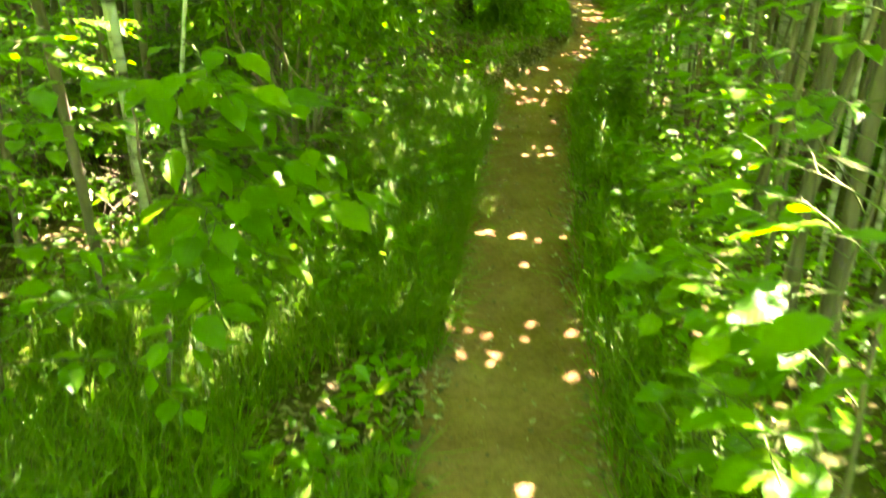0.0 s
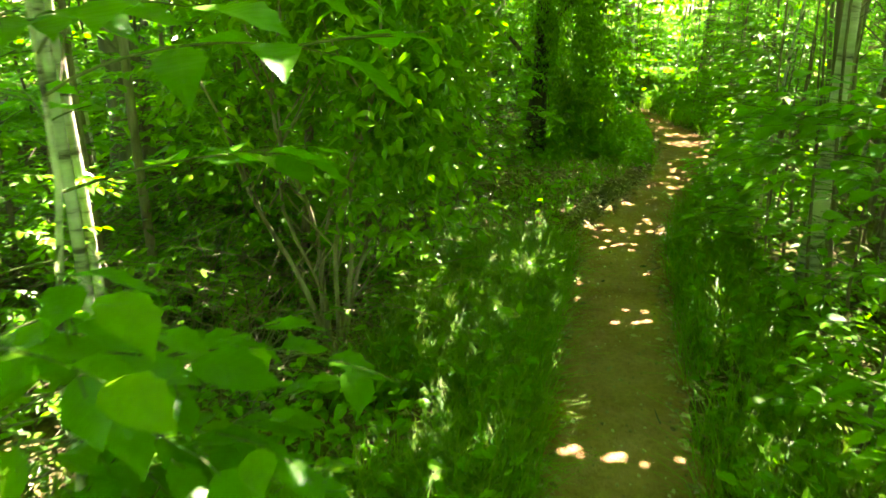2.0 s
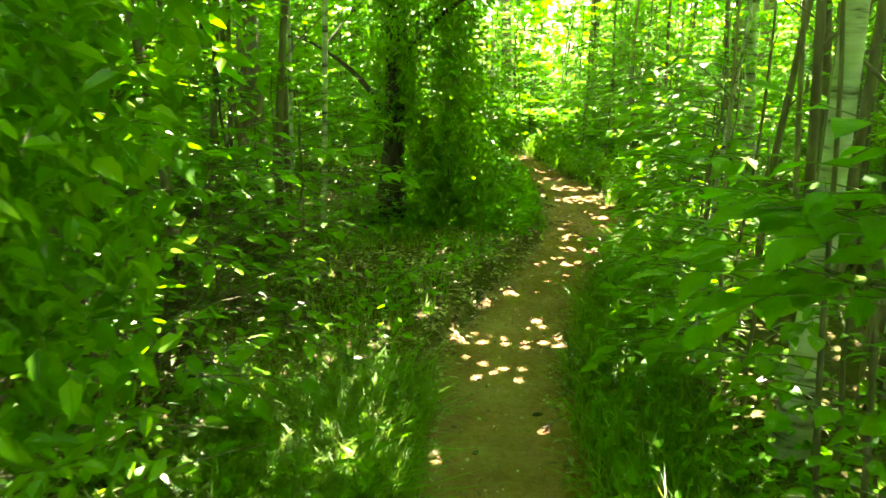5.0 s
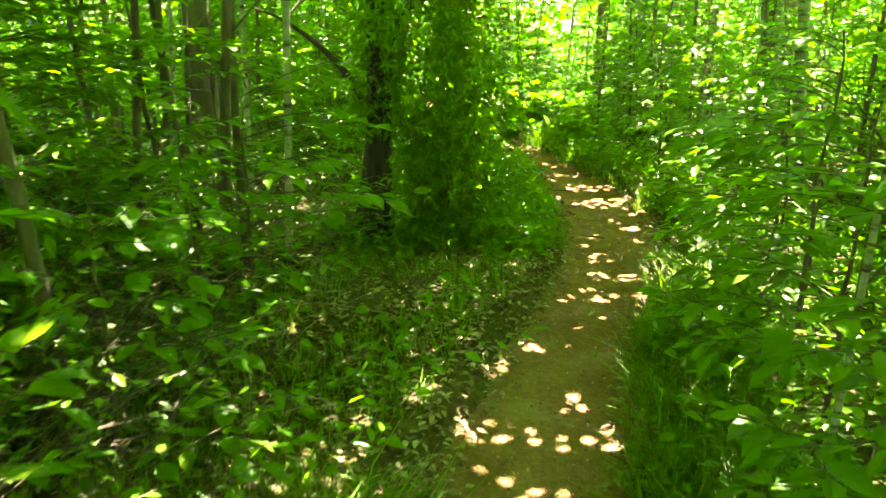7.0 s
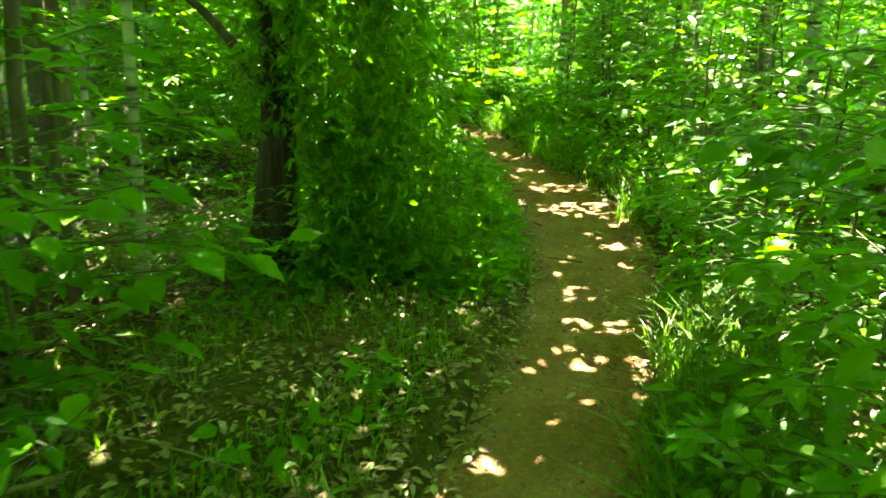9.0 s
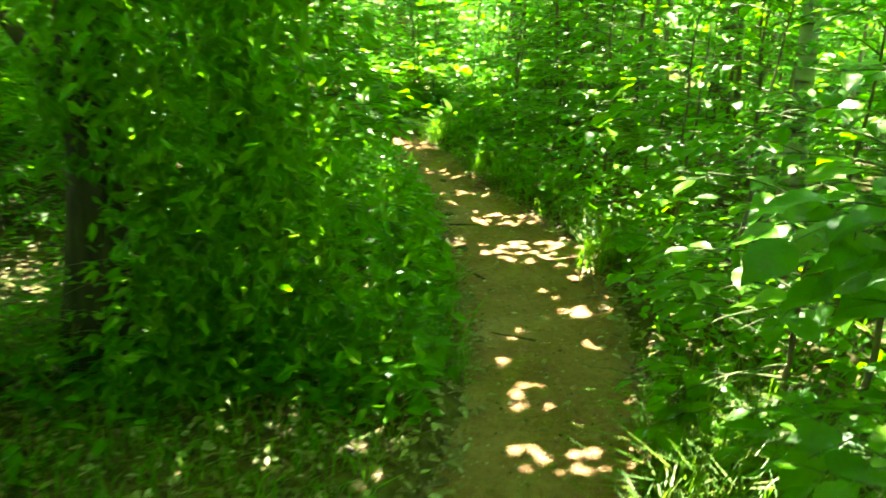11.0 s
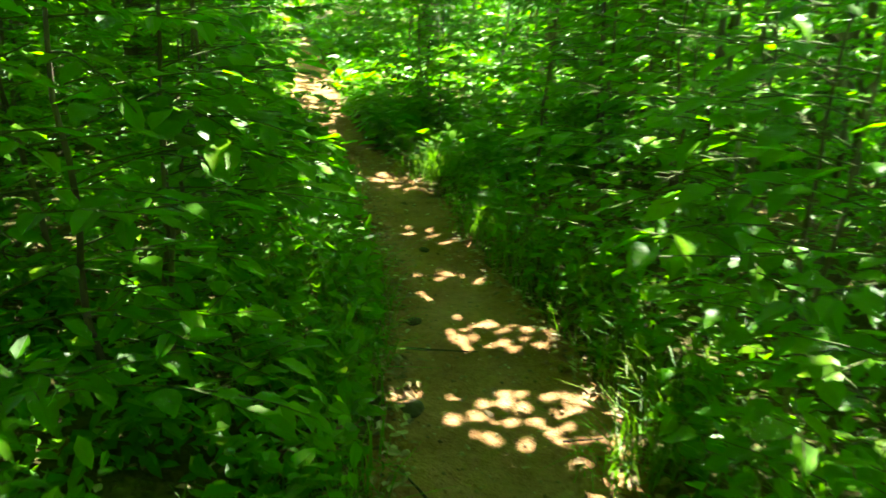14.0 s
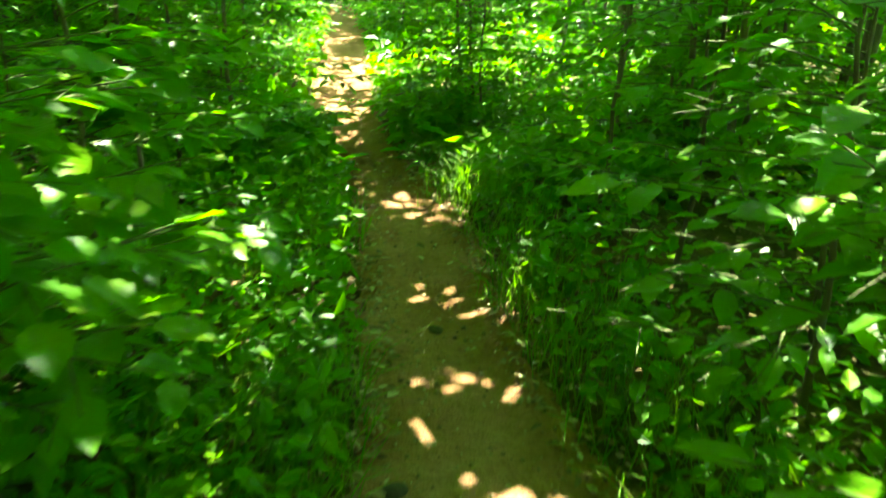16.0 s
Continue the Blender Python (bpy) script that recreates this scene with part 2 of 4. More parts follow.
def empty(name, loc):
    e = new(name)
    e.empty_display_size = 0.1
    e.location = loc
    return e


def child(name, me, parent, label=""):
    """A mesh given in world places, as a part of the thing at parent."""
    ob = new(name, me)
    ob.parent = parent
    ob.matrix_parent_inverse = Matrix.Translation(parent.location).inverted()
    return tagged(ob, label) if label else ob


# ---- gaps in the canopy: places that the sun reaches ----
def spots(x, y, sx, sy, n, z=0.0, r=0.024):
    """Up to n sunlit spots round a place, kept apart from one another."""
    got = []
    for a, b in rng.uniform(-1, 1, (n * 6, 2)):
        p = (x + a * sx, y + b * sy)
        if len(got) < int(n * 1.25) and all(math.hypot(p[0] - q[0], p[1] - q[1]) > 0.03 + min(1.0 * r, 0.07) for q in got):
            got.append(p)
    return np.array([(u, v, z, 0.62 * r * rng.uniform(0.35, 1.0)) for u, v in got])


GAPS = np.concatenate((
    spots(0.45, 2.73, 0.14, 0.15, 6), spots(0.72, 2.92, 0.12, 0.08, 3), spots(0.93, 2.6, 0.08, 0.08, 3), spots(0.5, 3.84, 0.25, 0.06, 6), spots(0.54, 3.54, 0.02, 0.02, 1), spots(0.15, 4.2, 0.02, 0.02, 1),
    spots(0.42, 5.25, 0.11, 0.13, 4), spots(-0.01, 5.52, 0.1, 0.18, 4), spots(0.42, 5.99, 0.04, 0.04, 1), spots(0.25, 6.5, 0.15, 0.1, 4, r=0.022), spots(0.05, 6.65, 0.1, 0.04, 2),
    spots(0.22, 6.91, 0.3, 0.08, 15, r=0.036), spots(0.37, 7.2, 0.08, 0.07, 3), spots(0.04, 7.42, 0.08, 0.1, 4), spots(0.18, 7.73, 0.06, 0.06, 3), spots(0.45, 8.1, 0.08, 0.12, 3), spots(0.3, 8.34, 0.03, 0.03, 1),
    spots(0.66, 8.5, 0.3, 0.08, 10), spots(0.68, 8.82, 0.22, 0.07, 9), spots(0.56, 9.2, 0.06, 0.08, 4), spots(0.5, 9.65, 0.08, 0.25, 3, r=0.02), spots(0.86, 9.97, 0.09, 0.06, 5), spots(0.68, 10.17, 0.03, 0.03, 1),
    spots(0.62, 10.75, 0.22, 0.15, 30, r=0.034), spots(0.25, 10.81, 0.06, 0.05, 3, r=0.034), spots(0.9, 10.86, 0.07, 0.06, 3), spots(0.55, 11.32, 0.22, 0.14, 18, r=0.03), spots(0.2, 11.62, 0.04, 0.04, 2),
    spots(0.28, 11.9, 0.15, 0.06, 6), spots(0.09, 12.48, 0.12, 0.08, 5), spots(-0.9, 14.6, 0.35, 0.4, 24, r=0.06),
    spots(-1.6, 16.2, 0.5, 1.0, 40, r=0.1), spots(-1.55, 3.0, 0.2, 0.13, 8, 0.05, 0.15), spots(-1.3, 3.7, 0.4, 0.9, 20, 0.9, 0.022), spots(-0.9, 7.0, 0.7, 1.6, 22, 0.2, 0.022), spots(1.2, 11.4, 0.3, 0.7, 26, 0.85, 0.06), spots(-0.35, 11.6, 0.3, 0.8, 10, 0.7, 0.03), spots(-1.5, 4.5, 0.5, 0.3, 9), spots(-1.6, 9.8, 0.25, 0.25, 16, 0.05, 0.06), spots(-0.3, 10.5, 0.3, 0.3, 4, 0.9), spots(-0.5, 8.95, 0.35, 0.3, 7, 0.5, 0.02), spots(-0.5, 8.95, 0.35, 0.35, 7, 1.1, 0.02), spots(-0.5, 8.95, 0.35, 0.35, 6, 1.6, 0.02), spots(-0.3, 4.9, 0.4, 0.8, 7, 0.1, 0.014),
    spots(1.25, 1.6, 0.18, 0.25, 14, 1.0, 0.09), spots(1.1, 2.2, 0.25, 0.2, 6, 1.1), spots(1.0, 8.85, 0.22, 0.2, 9, 1.0, 0.08), spots(1.2, 4.1, 0.2, 0.2, 5, 0.75),
    spots(1.16, 8.75, 0.12, 0.12, 8, 0.1, 0.06), spots(0.3, 12.4, 0.08, 0.08, 4, 0.1, 0.06), spots(-0.15, 13.6, 0.2, 0.2, 12, 0.1, 0.07), spots(1.0, 10.75, 0.08, 0.08, 4, 0.26, 0.04),
    spots(0.95, 10.75, 0.1, 0.1, 3, 0.6, 0.06), spots(-1.5, 7.0, 0.9, 6.0, 60, 0.4, 0.02), spots(-1.0, 8.0, 0.9, 6.0, 50, 1.2, 0.02), spots(1.5, 7.0, 0.7, 6.5, 100, 1.0, 0.025), spots(1.6, 9.5, 0.8, 3.5, 60, 0.7, 0.03), spots(2.4, 7.0, 1.2, 6.0, 40, 1.2, 0.06)))


def shaded(P, size=0.0):
    """Which of the places P leave the sunlit spots in the sun."""
    keep = np.ones(len(P), bool)
    for x, y, z, r in GAPS:
        d = P - np.array((x, y, z))
        along = d @ SUN
        far = np.einsum("ij,ij->i", d, d) - along ** 2
        keep &= ~((along > 0.15) & (far < (r + size) ** 2))
    return keep


LINE_Y = (-3, 0.1, 2.0, 3.0, 4.3, 5.0, 6.5, 8.0, 8.6, 10.2)
LINE_X = (1.1, 0.82, 0.58, 0.53, 0.3, 0.22, 0.29, 0.36, 0.57, 0.58)


def clear(P):
    """Which of the places P leave room to walk: a free head space along the walked line, and an open trail below."""
    mid, half = (edge_l(P[:, 1]) + edge_r(P[:, 1])) / 2, (edge_r(P[:, 1]) - edge_l(P[:, 1])) / 2
    head = (P[:, 2] > 0.95) & (P[:, 2] < 2.1) & (P[:, 1] < 10.6) & (np.abs(P[:, 0] - np.interp(P[:, 1], LINE_Y, LINE_X)) < 0.34)
    brushing = (P[:, 1] > 8.0) & (P[:, 1] < 9.8) & (P[:, 0] > mid)
    low = (P[:, 2] < 0.6) & (np.abs(P[:, 0] - mid) < half * np.where(brushing, 0.5, 0.95))
    over = (P[:, 2] < 2.1) & (np.abs(P[:, 0] - mid) < half * 0.3)
    return ~(head | low | over)


# ---- ground and trail ----
gx = np.concatenate((-4 - np.geomspace(0.2, 220, 26)[::-1], np.linspace(-4, 4, 100), 4 + np.geomspace(0.2, 220, 26)))
gy = np.concatenate((-4 - np.geomspace(0.2, 220, 22)[::-1], np.linspace(-4, 20, 260), 20 + np.geomspace(0.2, 260, 26)))
X, Y = np.meshgrid(gx, gy)
V = np.stack((X, Y, ground_z(X, Y) + 0.012 * rough(X, Y, 9, 4)), -1).reshape(-1, 3)
nx = len(gx)
I, J = np.meshgrid(np.arange(len(gy) - 1), np.arange(nx - 1), indexing="ij")
Q = np.stack((I * nx + J, I * nx + J + 1, (I + 1) * nx + J + 1, (I + 1) * nx + J), -1).reshape(-1, 4)
tagged(new("ground", mesh_np("ground", V, Q, M_GROUND, True)), "dark woodland soil with litter, mossy and uneven", "ground", kind="structure")

ty = np.arange(-8.5, 25, 0.035)
tc = np.linspace(-0.16, 1.16, 29)
el = edge_l(ty) + 0.03 * rough(0 * ty, ty, 5.0, 1) + 0.02 * rough(0 * ty, ty, 15.0, 8)
er = edge_r(ty) + 0.03 * rough(0 * ty, ty, 5.5, 5) + 0.02 * rough(0 * ty, ty, 17.0, 3)
TX = el[:, None] + (er - el)[:, None] * tc[None]
TY = np.repeat(ty[:, None], 29, 1)
side = np.clip(np.abs(tc - 0.5) * 2, 0, 1.4)
clod = 0.004 + 0.006 * np.clip((TY - 7) / 4, 0, 1)
TZ = -0.018 * (1 - side[None] ** 2).clip(0) + 0.010 * rough(TX, TY, 6, 1) + clod * (rough(TX, TY, 21, 2) + 0.6 * rough(TX, TY, 43, 6)) - 0.05 * np.clip((side[None] - 0.95) / 0.35, 0, 1)
V = np.stack((TX, TY, TZ), -1).reshape(-1, 3)
I, J = np.meshgrid(np.arange(len(ty) - 1), np.arange(28), indexing="ij")
Q = np.stack((I * 29 + J, I * 29 + J + 1, (I + 1) * 29 + J + 1, (I + 1) * 29 + J), -1).reshape(-1, 4)
tagged(new("trail", mesh_np("trail", V, Q, M_DIRT, True)), "narrow trail of bare trodden brown earth", "footpath", kind="structure")


# ---- leaf blades that stand alone ----
def broad_leaf(seed):
    """A pointed oval leaf one metre long along y with a fold, a curl, toothed edges and a stalk."""
    r = random.Random(seed)
    rows, vs, qs = 11, [], []
    curl, fold, wide = r.uniform(0.08, 0.24), r.uniform(0.1, 0.3), r.uniform(0.42, 0.54)
    for i in range(rows):
        t = i / (rows - 1)
        w = wide / 2 * math.sin(math.pi * t ** 0.86) ** 0.9 * (1.08 - 0.35 * max(0.0, t - 0.55)) * (1 - 0.3 * max(0.0, t - 0.7) / 0.3) + 0.003
        w *= 1 + (0.05 if i % 2 else -0.05)
        z = -curl * t * t + 0.02 * math.sin(t * 9 + seed)
        for s in (-1, -0.5, 0, 0.5, 1):
            vs.append((s * w, 0.12 + t * 0.88, z + fold * abs(s) * w + 0.012 * math.sin(t * 30) * abs(s)))
    for i in range(rows - 1):
        for j in range(4):
            a = i * 5 + j
            qs.append((a, a + 1, a + 6, a + 5))
    n = len(vs)
    for y, z, w in ((0, 0.01, 0.012), (0.13, 0.0, 0.008)):
        vs += [(-w, y, z), (0, y, z + w), (w, y, z), (0, y, z - w)]
    qs += [(n + k, n + (k + 1) % 4, n + 4 + (k + 1) % 4, n + 4 + k) for k in range(4)]
    return mesh_np("leaf", vs, qs, M_LEAF, True)


LEAF_MESHES = [broad_leaf(s) for s in range(6)]


def leaf_pose(p, d, n, size):
    d = d / np.linalg.norm(d)
    s = np.cross(d, n)
    s /= np.linalg.norm(s) + 1e-9
    n = np.cross(s, d)
    m = Matrix(((s[0], d[0], n[0], p[0]), (s[1], d[1], n[1], p[1]), (s[2], d[2], n[2], p[2]), (0, 0, 0, 1)))
    return m @ Matrix.Scale(size, 4)


def twig_line(r, p, az, el0, length, droop, n=9):
    """A bending twig from p; gives its points."""
    pts, el, step = [np.array(p, float)], el0, length / (n - 1)
    for _ in range(n - 1):
        pts.append(pts[-1] + step * np.array((math.cos(az) * math.cos(el), math.sin(az) * math.cos(el), math.sin(el))))
        el -= droop / n
        az += r.uniform(-0.12, 0.12)
    return np.array(pts)


def leaf_rows(r, pts, size, gap, out):
    """Leaves alternating along a twig, spread flat and hanging a little."""
    seg = np.linalg.norm(np.diff(pts, axis=0), axis=1)
    total, s, k = seg.sum(), gap * 0.8, r.randint(0, 1)
    cum = np.concatenate(([0], np.cumsum(seg)))
    while s <= total:
        p = np.array([np.interp(s, cum, pts[:, c]) for c in range(3)])
        i = min(int(np.searchsorted(cum, s)), len(pts) - 1)
        d = unit(pts[i] - pts[max(i - 1, 0)])
        sd = unit(np.cross(d, (0, 0, 1)))
        turn = 0.0 if s + gap > total else (1 if k % 2 else -1) * r.uniform(0.7, 1.15)
        v = d * math.cos(turn) + sd * math.sin(turn)
        v[2] -= r.uniform(-0.08, 0.36)
        nrm = np.array((r.uniform(-0.35, 0.35), r.uniform(-0.35, 0.35), 1.0))
        out.append((p, v, nrm, size * r.uniform(0.65, 1.2)))
        s += gap * r.uniform(0.75, 1.25)
        k += 1


def sapling(name, x, y, height, leaf, branches, reach, seed, toward=None, low=0.25, lean=(0, 0), single=0, material=None, bark=None, label="", category="sapling", group="", stem=0.011, dense=0.62, twigs=3, coarse=False, fan=0.75):
    """A young tree or shrub with a bending stem, tiers of drooping side branches and leaves. single: how many of its leaves are objects of their own."""
    r = random.Random(seed)
    z0 = float(ground_z(x, y))
    thing = empty(name, (x, y, z0))
    tagged(thing, label, category, group)
    hs = np.linspace(0, 1, 12)
    wob = np.cumsum([[r.uniform(-1, 1), r.uniform(-1, 1)] for _ in hs], axis=0) * 0.014 * height
    pts = np.stack((x + lean[0] * hs ** 1.5 + wob[:, 0] - wob[0, 0], y + lean[1] * hs ** 1.5 + wob[:, 1] - wob[0, 1], z0 - 0.03 + hs * height), 1)
    child("stem", tubes("stem", [(pts, stem * (1.15 - 0.85 * hs), 7)], bark or M_BARK), thing)
    found, lines = [], []
    az = r.uniform(0, 6.28)
    for b in range(branches):
        f = low + (1 - low) * (b + r.random() * 0.7) / branches
        p = np.array([np.interp(f, hs, pts[:, c]) for c in range(3)])
        az = az + 2.4 if toward is None else toward + r.gauss(0, fan)
        ln = reach * r.uniform(0.6, 1.1) * (1.1 - 0.55 * f)
        line = twig_line(r, p, az, r.uniform(0.1, 0.55), ln, r.uniform(0.3, 0.9))
        group_lines = [(line, np.linspace(stem * 0.3, 0.0012, len(line)), 5)]
        leaf_rows(r, line[2:], leaf, leaf * dense, found)
        for k in range(r.randint(twigs - 1, twigs + 1)):
            i = r.randint(2, len(line) - 2)
            sub = twig_line(r, line[i], az + r.choice((-1, 1)) * r.uniform(0.5, 0.95), 0.15, ln * r.uniform(0.25, 0.5), r.uniform(0.1, 0.5), 6)
            group_lines.append((sub, np.linspace(stem * 0.22, 0.0012, len(sub)), 4))
            leaf_rows(r, sub[1:], leaf, leaf * dense, found)
        lines.append(group_lines)
    P = np.array([f[0] for f in found])
    mid = P + np.array([f[1] for f in found]) * leaf * 0.5
    keep = clear(mid) & shaded(mid, leaf * 0.3)
    found = [f for f, k in zip(found, keep) if k]
    r.shuffle(found)
    if single:
        for g in lines:
            child("branch", tubes("branch", g, M_GREENTWIG), thing)
        inv = Matrix.Translation(thing.location).inverted()
        for p, v, n, s in found[:single]:
            ob = new("leaf", LEAF_MESHES[r.randrange(6)])
            ob.parent = thing
            ob.matrix_basis = inv @ leaf_pose(p, v, n, s)
    else:
        thin = [(p[::2], q[::2], 3) for g in lines for p, q, _ in (g[:1] if coarse else g[::2])]
        child("branchwork", tubes("branchwork", thin, M_GREENTWIG), thing)["kind"] = "stuff"
    rest = found[single:]
    if rest:
        P, D, N = (np.array([f[k] for f in rest]) for k in range(3))
        S = np.array([f[3] for f in rest])
        child("foliage", leaves("foliage", P, D, N, S, S * 0.48, material or M_FOLIAGE, coarse), thing)["kind"] = "stuff"
    return thing


# ---- saplings beside the trail: x, y, height, leaf, branches, reach, heading ----
LAB = "young broadleaf sapling with drooping oval green leaves beside the trail"
RIGHT_ROW = (
    (1.75, 0.95, 1.5, 0.15, 14, 0.8, 3.0), (1.5, 1.6, 1.25, 0.15, 14, 0.6, 3.1), (1.65, 2.4, 1.6, 0.12, 16, 0.75, 3.1), (1.6, 3.3, 1.8, 0.10, 16, 0.6, 3.1), (1.65, 4.1, 1.8, 0.10, 16, 0.65, 3.0),
    (1.4, 5.5, 1.1, 0.10, 14, 0.6, 3.0), (1.42, 5.0, 0.75, 0.095, 14, 0.45, 3.4), (1.75, 4.55, 0.8, 0.09, 14, 0.5, 3.9), (1.35, 4.0, 0.6, 0.085, 12, 0.4, 3.4), (1.25, 6.15, 1.15, 0.11, 16, 0.7, 3.3), (1.2, 6.9, 1.2, 0.10, 16, 0.65, 3.3), (1.3, 7.6, 1.3, 0.10, 16, 0.65, 3.2), (1.5, 8.2, 1.4, 0.11, 16, 0.7, 3.2),
    (1.5, 8.9, 1.25, 0.12, 16, 0.65, 3.2), (1.65, 9.6, 1.4, 0.10, 18, 0.7, 3.3), (1.6, 10.3, 1.4, 0.11, 18, 0.7, 3.3), (1.45, 11.0, 1.4, 0.11, 18, 0.65, 3.3), (1.2, 11.8, 1.4, 0.10, 18, 0.65, 3.5), (0.95, 12.6, 1.5, 0.09, 16, 0.6, 3.5),
    (0.65, 13.4, 1.5, 0.09, 16, 0.6, 3.5))
LEFT_ROW = (
    (-0.95, 1.75, 1.5, 0.12, 12, 0.7, 0.6), (-1.5, 4.6, 1.7, 0.10, 14, 0.6, 0.0), (-1.15, 6.4, 0.95, 0.12, 12, 0.6, 0.1), (-1.25, 7.3, 1.0, 0.11, 12, 0.55, 0.0),
    (-1.0, 5.5, 1.45, 0.12, 9, 0.55, 0.0), (-1.45, 8.0, 1.3, 0.10, 10, 0.5, -0.6),
    (-0.45, 9.3, 1.7, 0.09, 18, 0.5, -0.2), (-0.55, 9.9, 1.8, 0.10, 20, 0.65, -0.2), (-0.6, 10.5, 1.7, 0.10, 20, 0.65, -0.2), (-0.7, 11.1, 1.8, 0.10, 20, 0.6, -0.3), (-0.85, 11.8, 1.9, 0.10, 20, 0.6, -0.3), (-1.15, 12.6, 1.9, 0.09, 18, 0.6, -0.3),
    (-1.5, 13.4, 1.9, 0.09, 18, 0.6, -0.3))
for i, (x, y, h, lf, nb, rc, tw) in enumerate(RIGHT_ROW + LEFT_ROW):
    sapling("sapling", x, y, h, lf, nb, rc, 100 + i, tw, single=92, label=LAB, group="saplings along the trail", low=0.12)

sapling("sapling", 1.6, 4.75, 1.2, 0.125, 12, 1.45, 171, 3.15, single=150, low=0.72, fan=0.28, label="young sapling with long branches of large leaves over the trail", group="saplings along the trail")
sapling("sapling", 1.4, 8.35, 1.0, 0.155, 8, 0.8, 174, 3.14, single=90, low=0.65, fan=0.3, label=LAB, group="saplings along the trail")
sapling("sapling", 1.4, 10.7, 1.15, 0.15, 9, 0.75, 175, 3.2, single=100, low=0.5, fan=0.35, label=LAB, group="saplings along the trail")
sapling("sapling", -0.42, 2.12, 1.9, 0.14, 16, 0.75, 176, 0.2, single=150, low=0.3, fan=1.2, dense=0.5, lean=(0.06, 0.05), bark=M_BIRCH, label="young sapling with a pale blotched stem and fans of pointed leaves", group="saplings along the trail")
sapling("sapling", -0.5, 2.0, 1.15, 0.145, 11, 0.72, 178, 0.05, single=130, low=0.62, fan=0.5, dense=0.5, label=LAB, group="saplings along the trail")
sapling("sapling", 1.3, 8.95, 0.8, 0.1, 13, 0.6, 180, 3.2, single=90, low=0.2, fan=0.5, label=LAB, group="saplings along the trail")
sapling("sapling", 1.4, 11.45, 1.2, 0.14, 13, 0.7, 181, 3.35, single=120, low=0.45, fan=0.5, dense=0.5, label=LAB, group="saplings along the trail")
sapling("sapling", 1.3, 12.2, 1.2, 0.12, 12, 0.7, 182, 3.4, single=100, low=0.4, fan=0.6, dense=0.5, label=LAB, group="saplings along the trail")
sapling("sapling", -0.75, 11.45, 1.0, 0.13, 12, 0.75, 183, -0.2, single=110, low=0.45, fan=0.45, dense=0.5, label=LAB, group="saplings along the trail")
sapling("sapling", -0.55, 10.8, 1.0, 0.135, 10, 0.8, 177, -0.15, single=110, low=0.5, fan=0.4, label=LAB, group="saplings along the trail")
sapling("sapling", -1.0, 5.15, 1.4, 0.125, 9, 0.8, 172, 0.15, single=90, low=0.75, fan=0.3, label=LAB, group="saplings along the trail")
sapling("sapling", -1.05, 7.35, 1.1, 0.12, 10, 0.75, 173, 0.1, single=100, low=0.45, fan=0.35, label=LAB, group="saplings along the trail")

# ---- understorey behind the first row ----
LAB2 = "leafy green understorey shrub with thin grey stems"
under_r = random.Random(5)


def shrub_set(first, n, branches, twigs, leaf, coarse, sunny):
    out = []
    for k in range(n):
        out.append(sapling("shrub", 60 + 5 * (first + k), -60, under_r.uniform(2.3, 3.4), leaf * under_r.uniform(0.85, 1.1), branches, 0.95, 300 + first + k, None, 0.04,
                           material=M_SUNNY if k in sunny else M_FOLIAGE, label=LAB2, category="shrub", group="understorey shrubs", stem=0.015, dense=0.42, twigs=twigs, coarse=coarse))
    return out


# last argument: which shrubs of the set wear the painted-in sunlit colour
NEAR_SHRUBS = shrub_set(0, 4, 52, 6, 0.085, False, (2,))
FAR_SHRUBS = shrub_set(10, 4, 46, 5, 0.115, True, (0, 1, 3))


def set_out(stock, many, near, far, y0, y1, sizes):
    n = 0
    for _ in range(many * 6):
        y, s = under_r.uniform(y0, y1), under_r.choice((-1, 1))
        off = under_r.uniform(near, far)
        x = float(edge_r(y)) + off if s > 0 else float(edge_l(y)) - off
        if (s > 0 and y < 8.3 and off < 1.75) or (-1.9 < x < -0.7 and y < 4.2) or (s < 0 and 4.2 <= y < 8.4 and off < 1.3) or math.hypot(x + 1.75, y - 9.8) < 0.6:
            continue
        ob = stock[n % len(stock)]
        m = pose(x, y, float(ground_z(x, y)), 0, 0, under_r.uniform(0, 360)) @ Matrix.Scale(under_r.uniform(*sizes), 4)
        (copy_thing(ob, m) if "set" in ob else ob).matrix_basis = m
        ob["set"] = 1
        n += 1
        if n >= many:
            break


set_out(NEAR_SHRUBS, 74, 1.2, 2.8, 0.5, 16, (0.55, 0.95))
set_out(NEAR_SHRUBS, 24, 0.5, 1.4, 13.6, 24, (0.5, 0.9))
set_out(FAR_SHRUBS, 165, 2.4, 9.0, -3, 27, (0.7, 1.2))

# ---- woodland trees, and an unseen canopy added over them to shape the light ----
TREES = ((-2.6, 3.0, 0.12), (-3.6, 6.2, 0.16), (-2.3, 9.6, 0.11), (-3.4, 12.2, 0.14), (-2.9, 15.5, 0.12), (2.6, 3.0, 0.07), (1.36, 5.75, 0.047), (2.1, 6.6, 0.08), (3.1, 9.4, 0.12), (2.4, 11.8, 0.06), (2.8, 14.5, 0.12), (0.9, 17.5, 0.1),
         (-5.5, 0.5, 0.2), (4.6, 0.5, 0.13), (5.0, 5.5, 0.14), (5.4, 12.0, 0.14), (-6.0, 9.5, 0.17), (-5.5, 17.5, 0.15), (4.0, 18.5, 0.13), (-1.0, 21.0, 0.14))
tree_r = random.Random(11)
n_can = 290000
# low unseen leaves set along the sun's rays, thinned where less shade is wanted
shadow = np.stack((rng.uniform(-4.2, 4.4, n_can), rng.uniform(-3.0, 16.5, n_can), np.zeros(n_can)), 1)
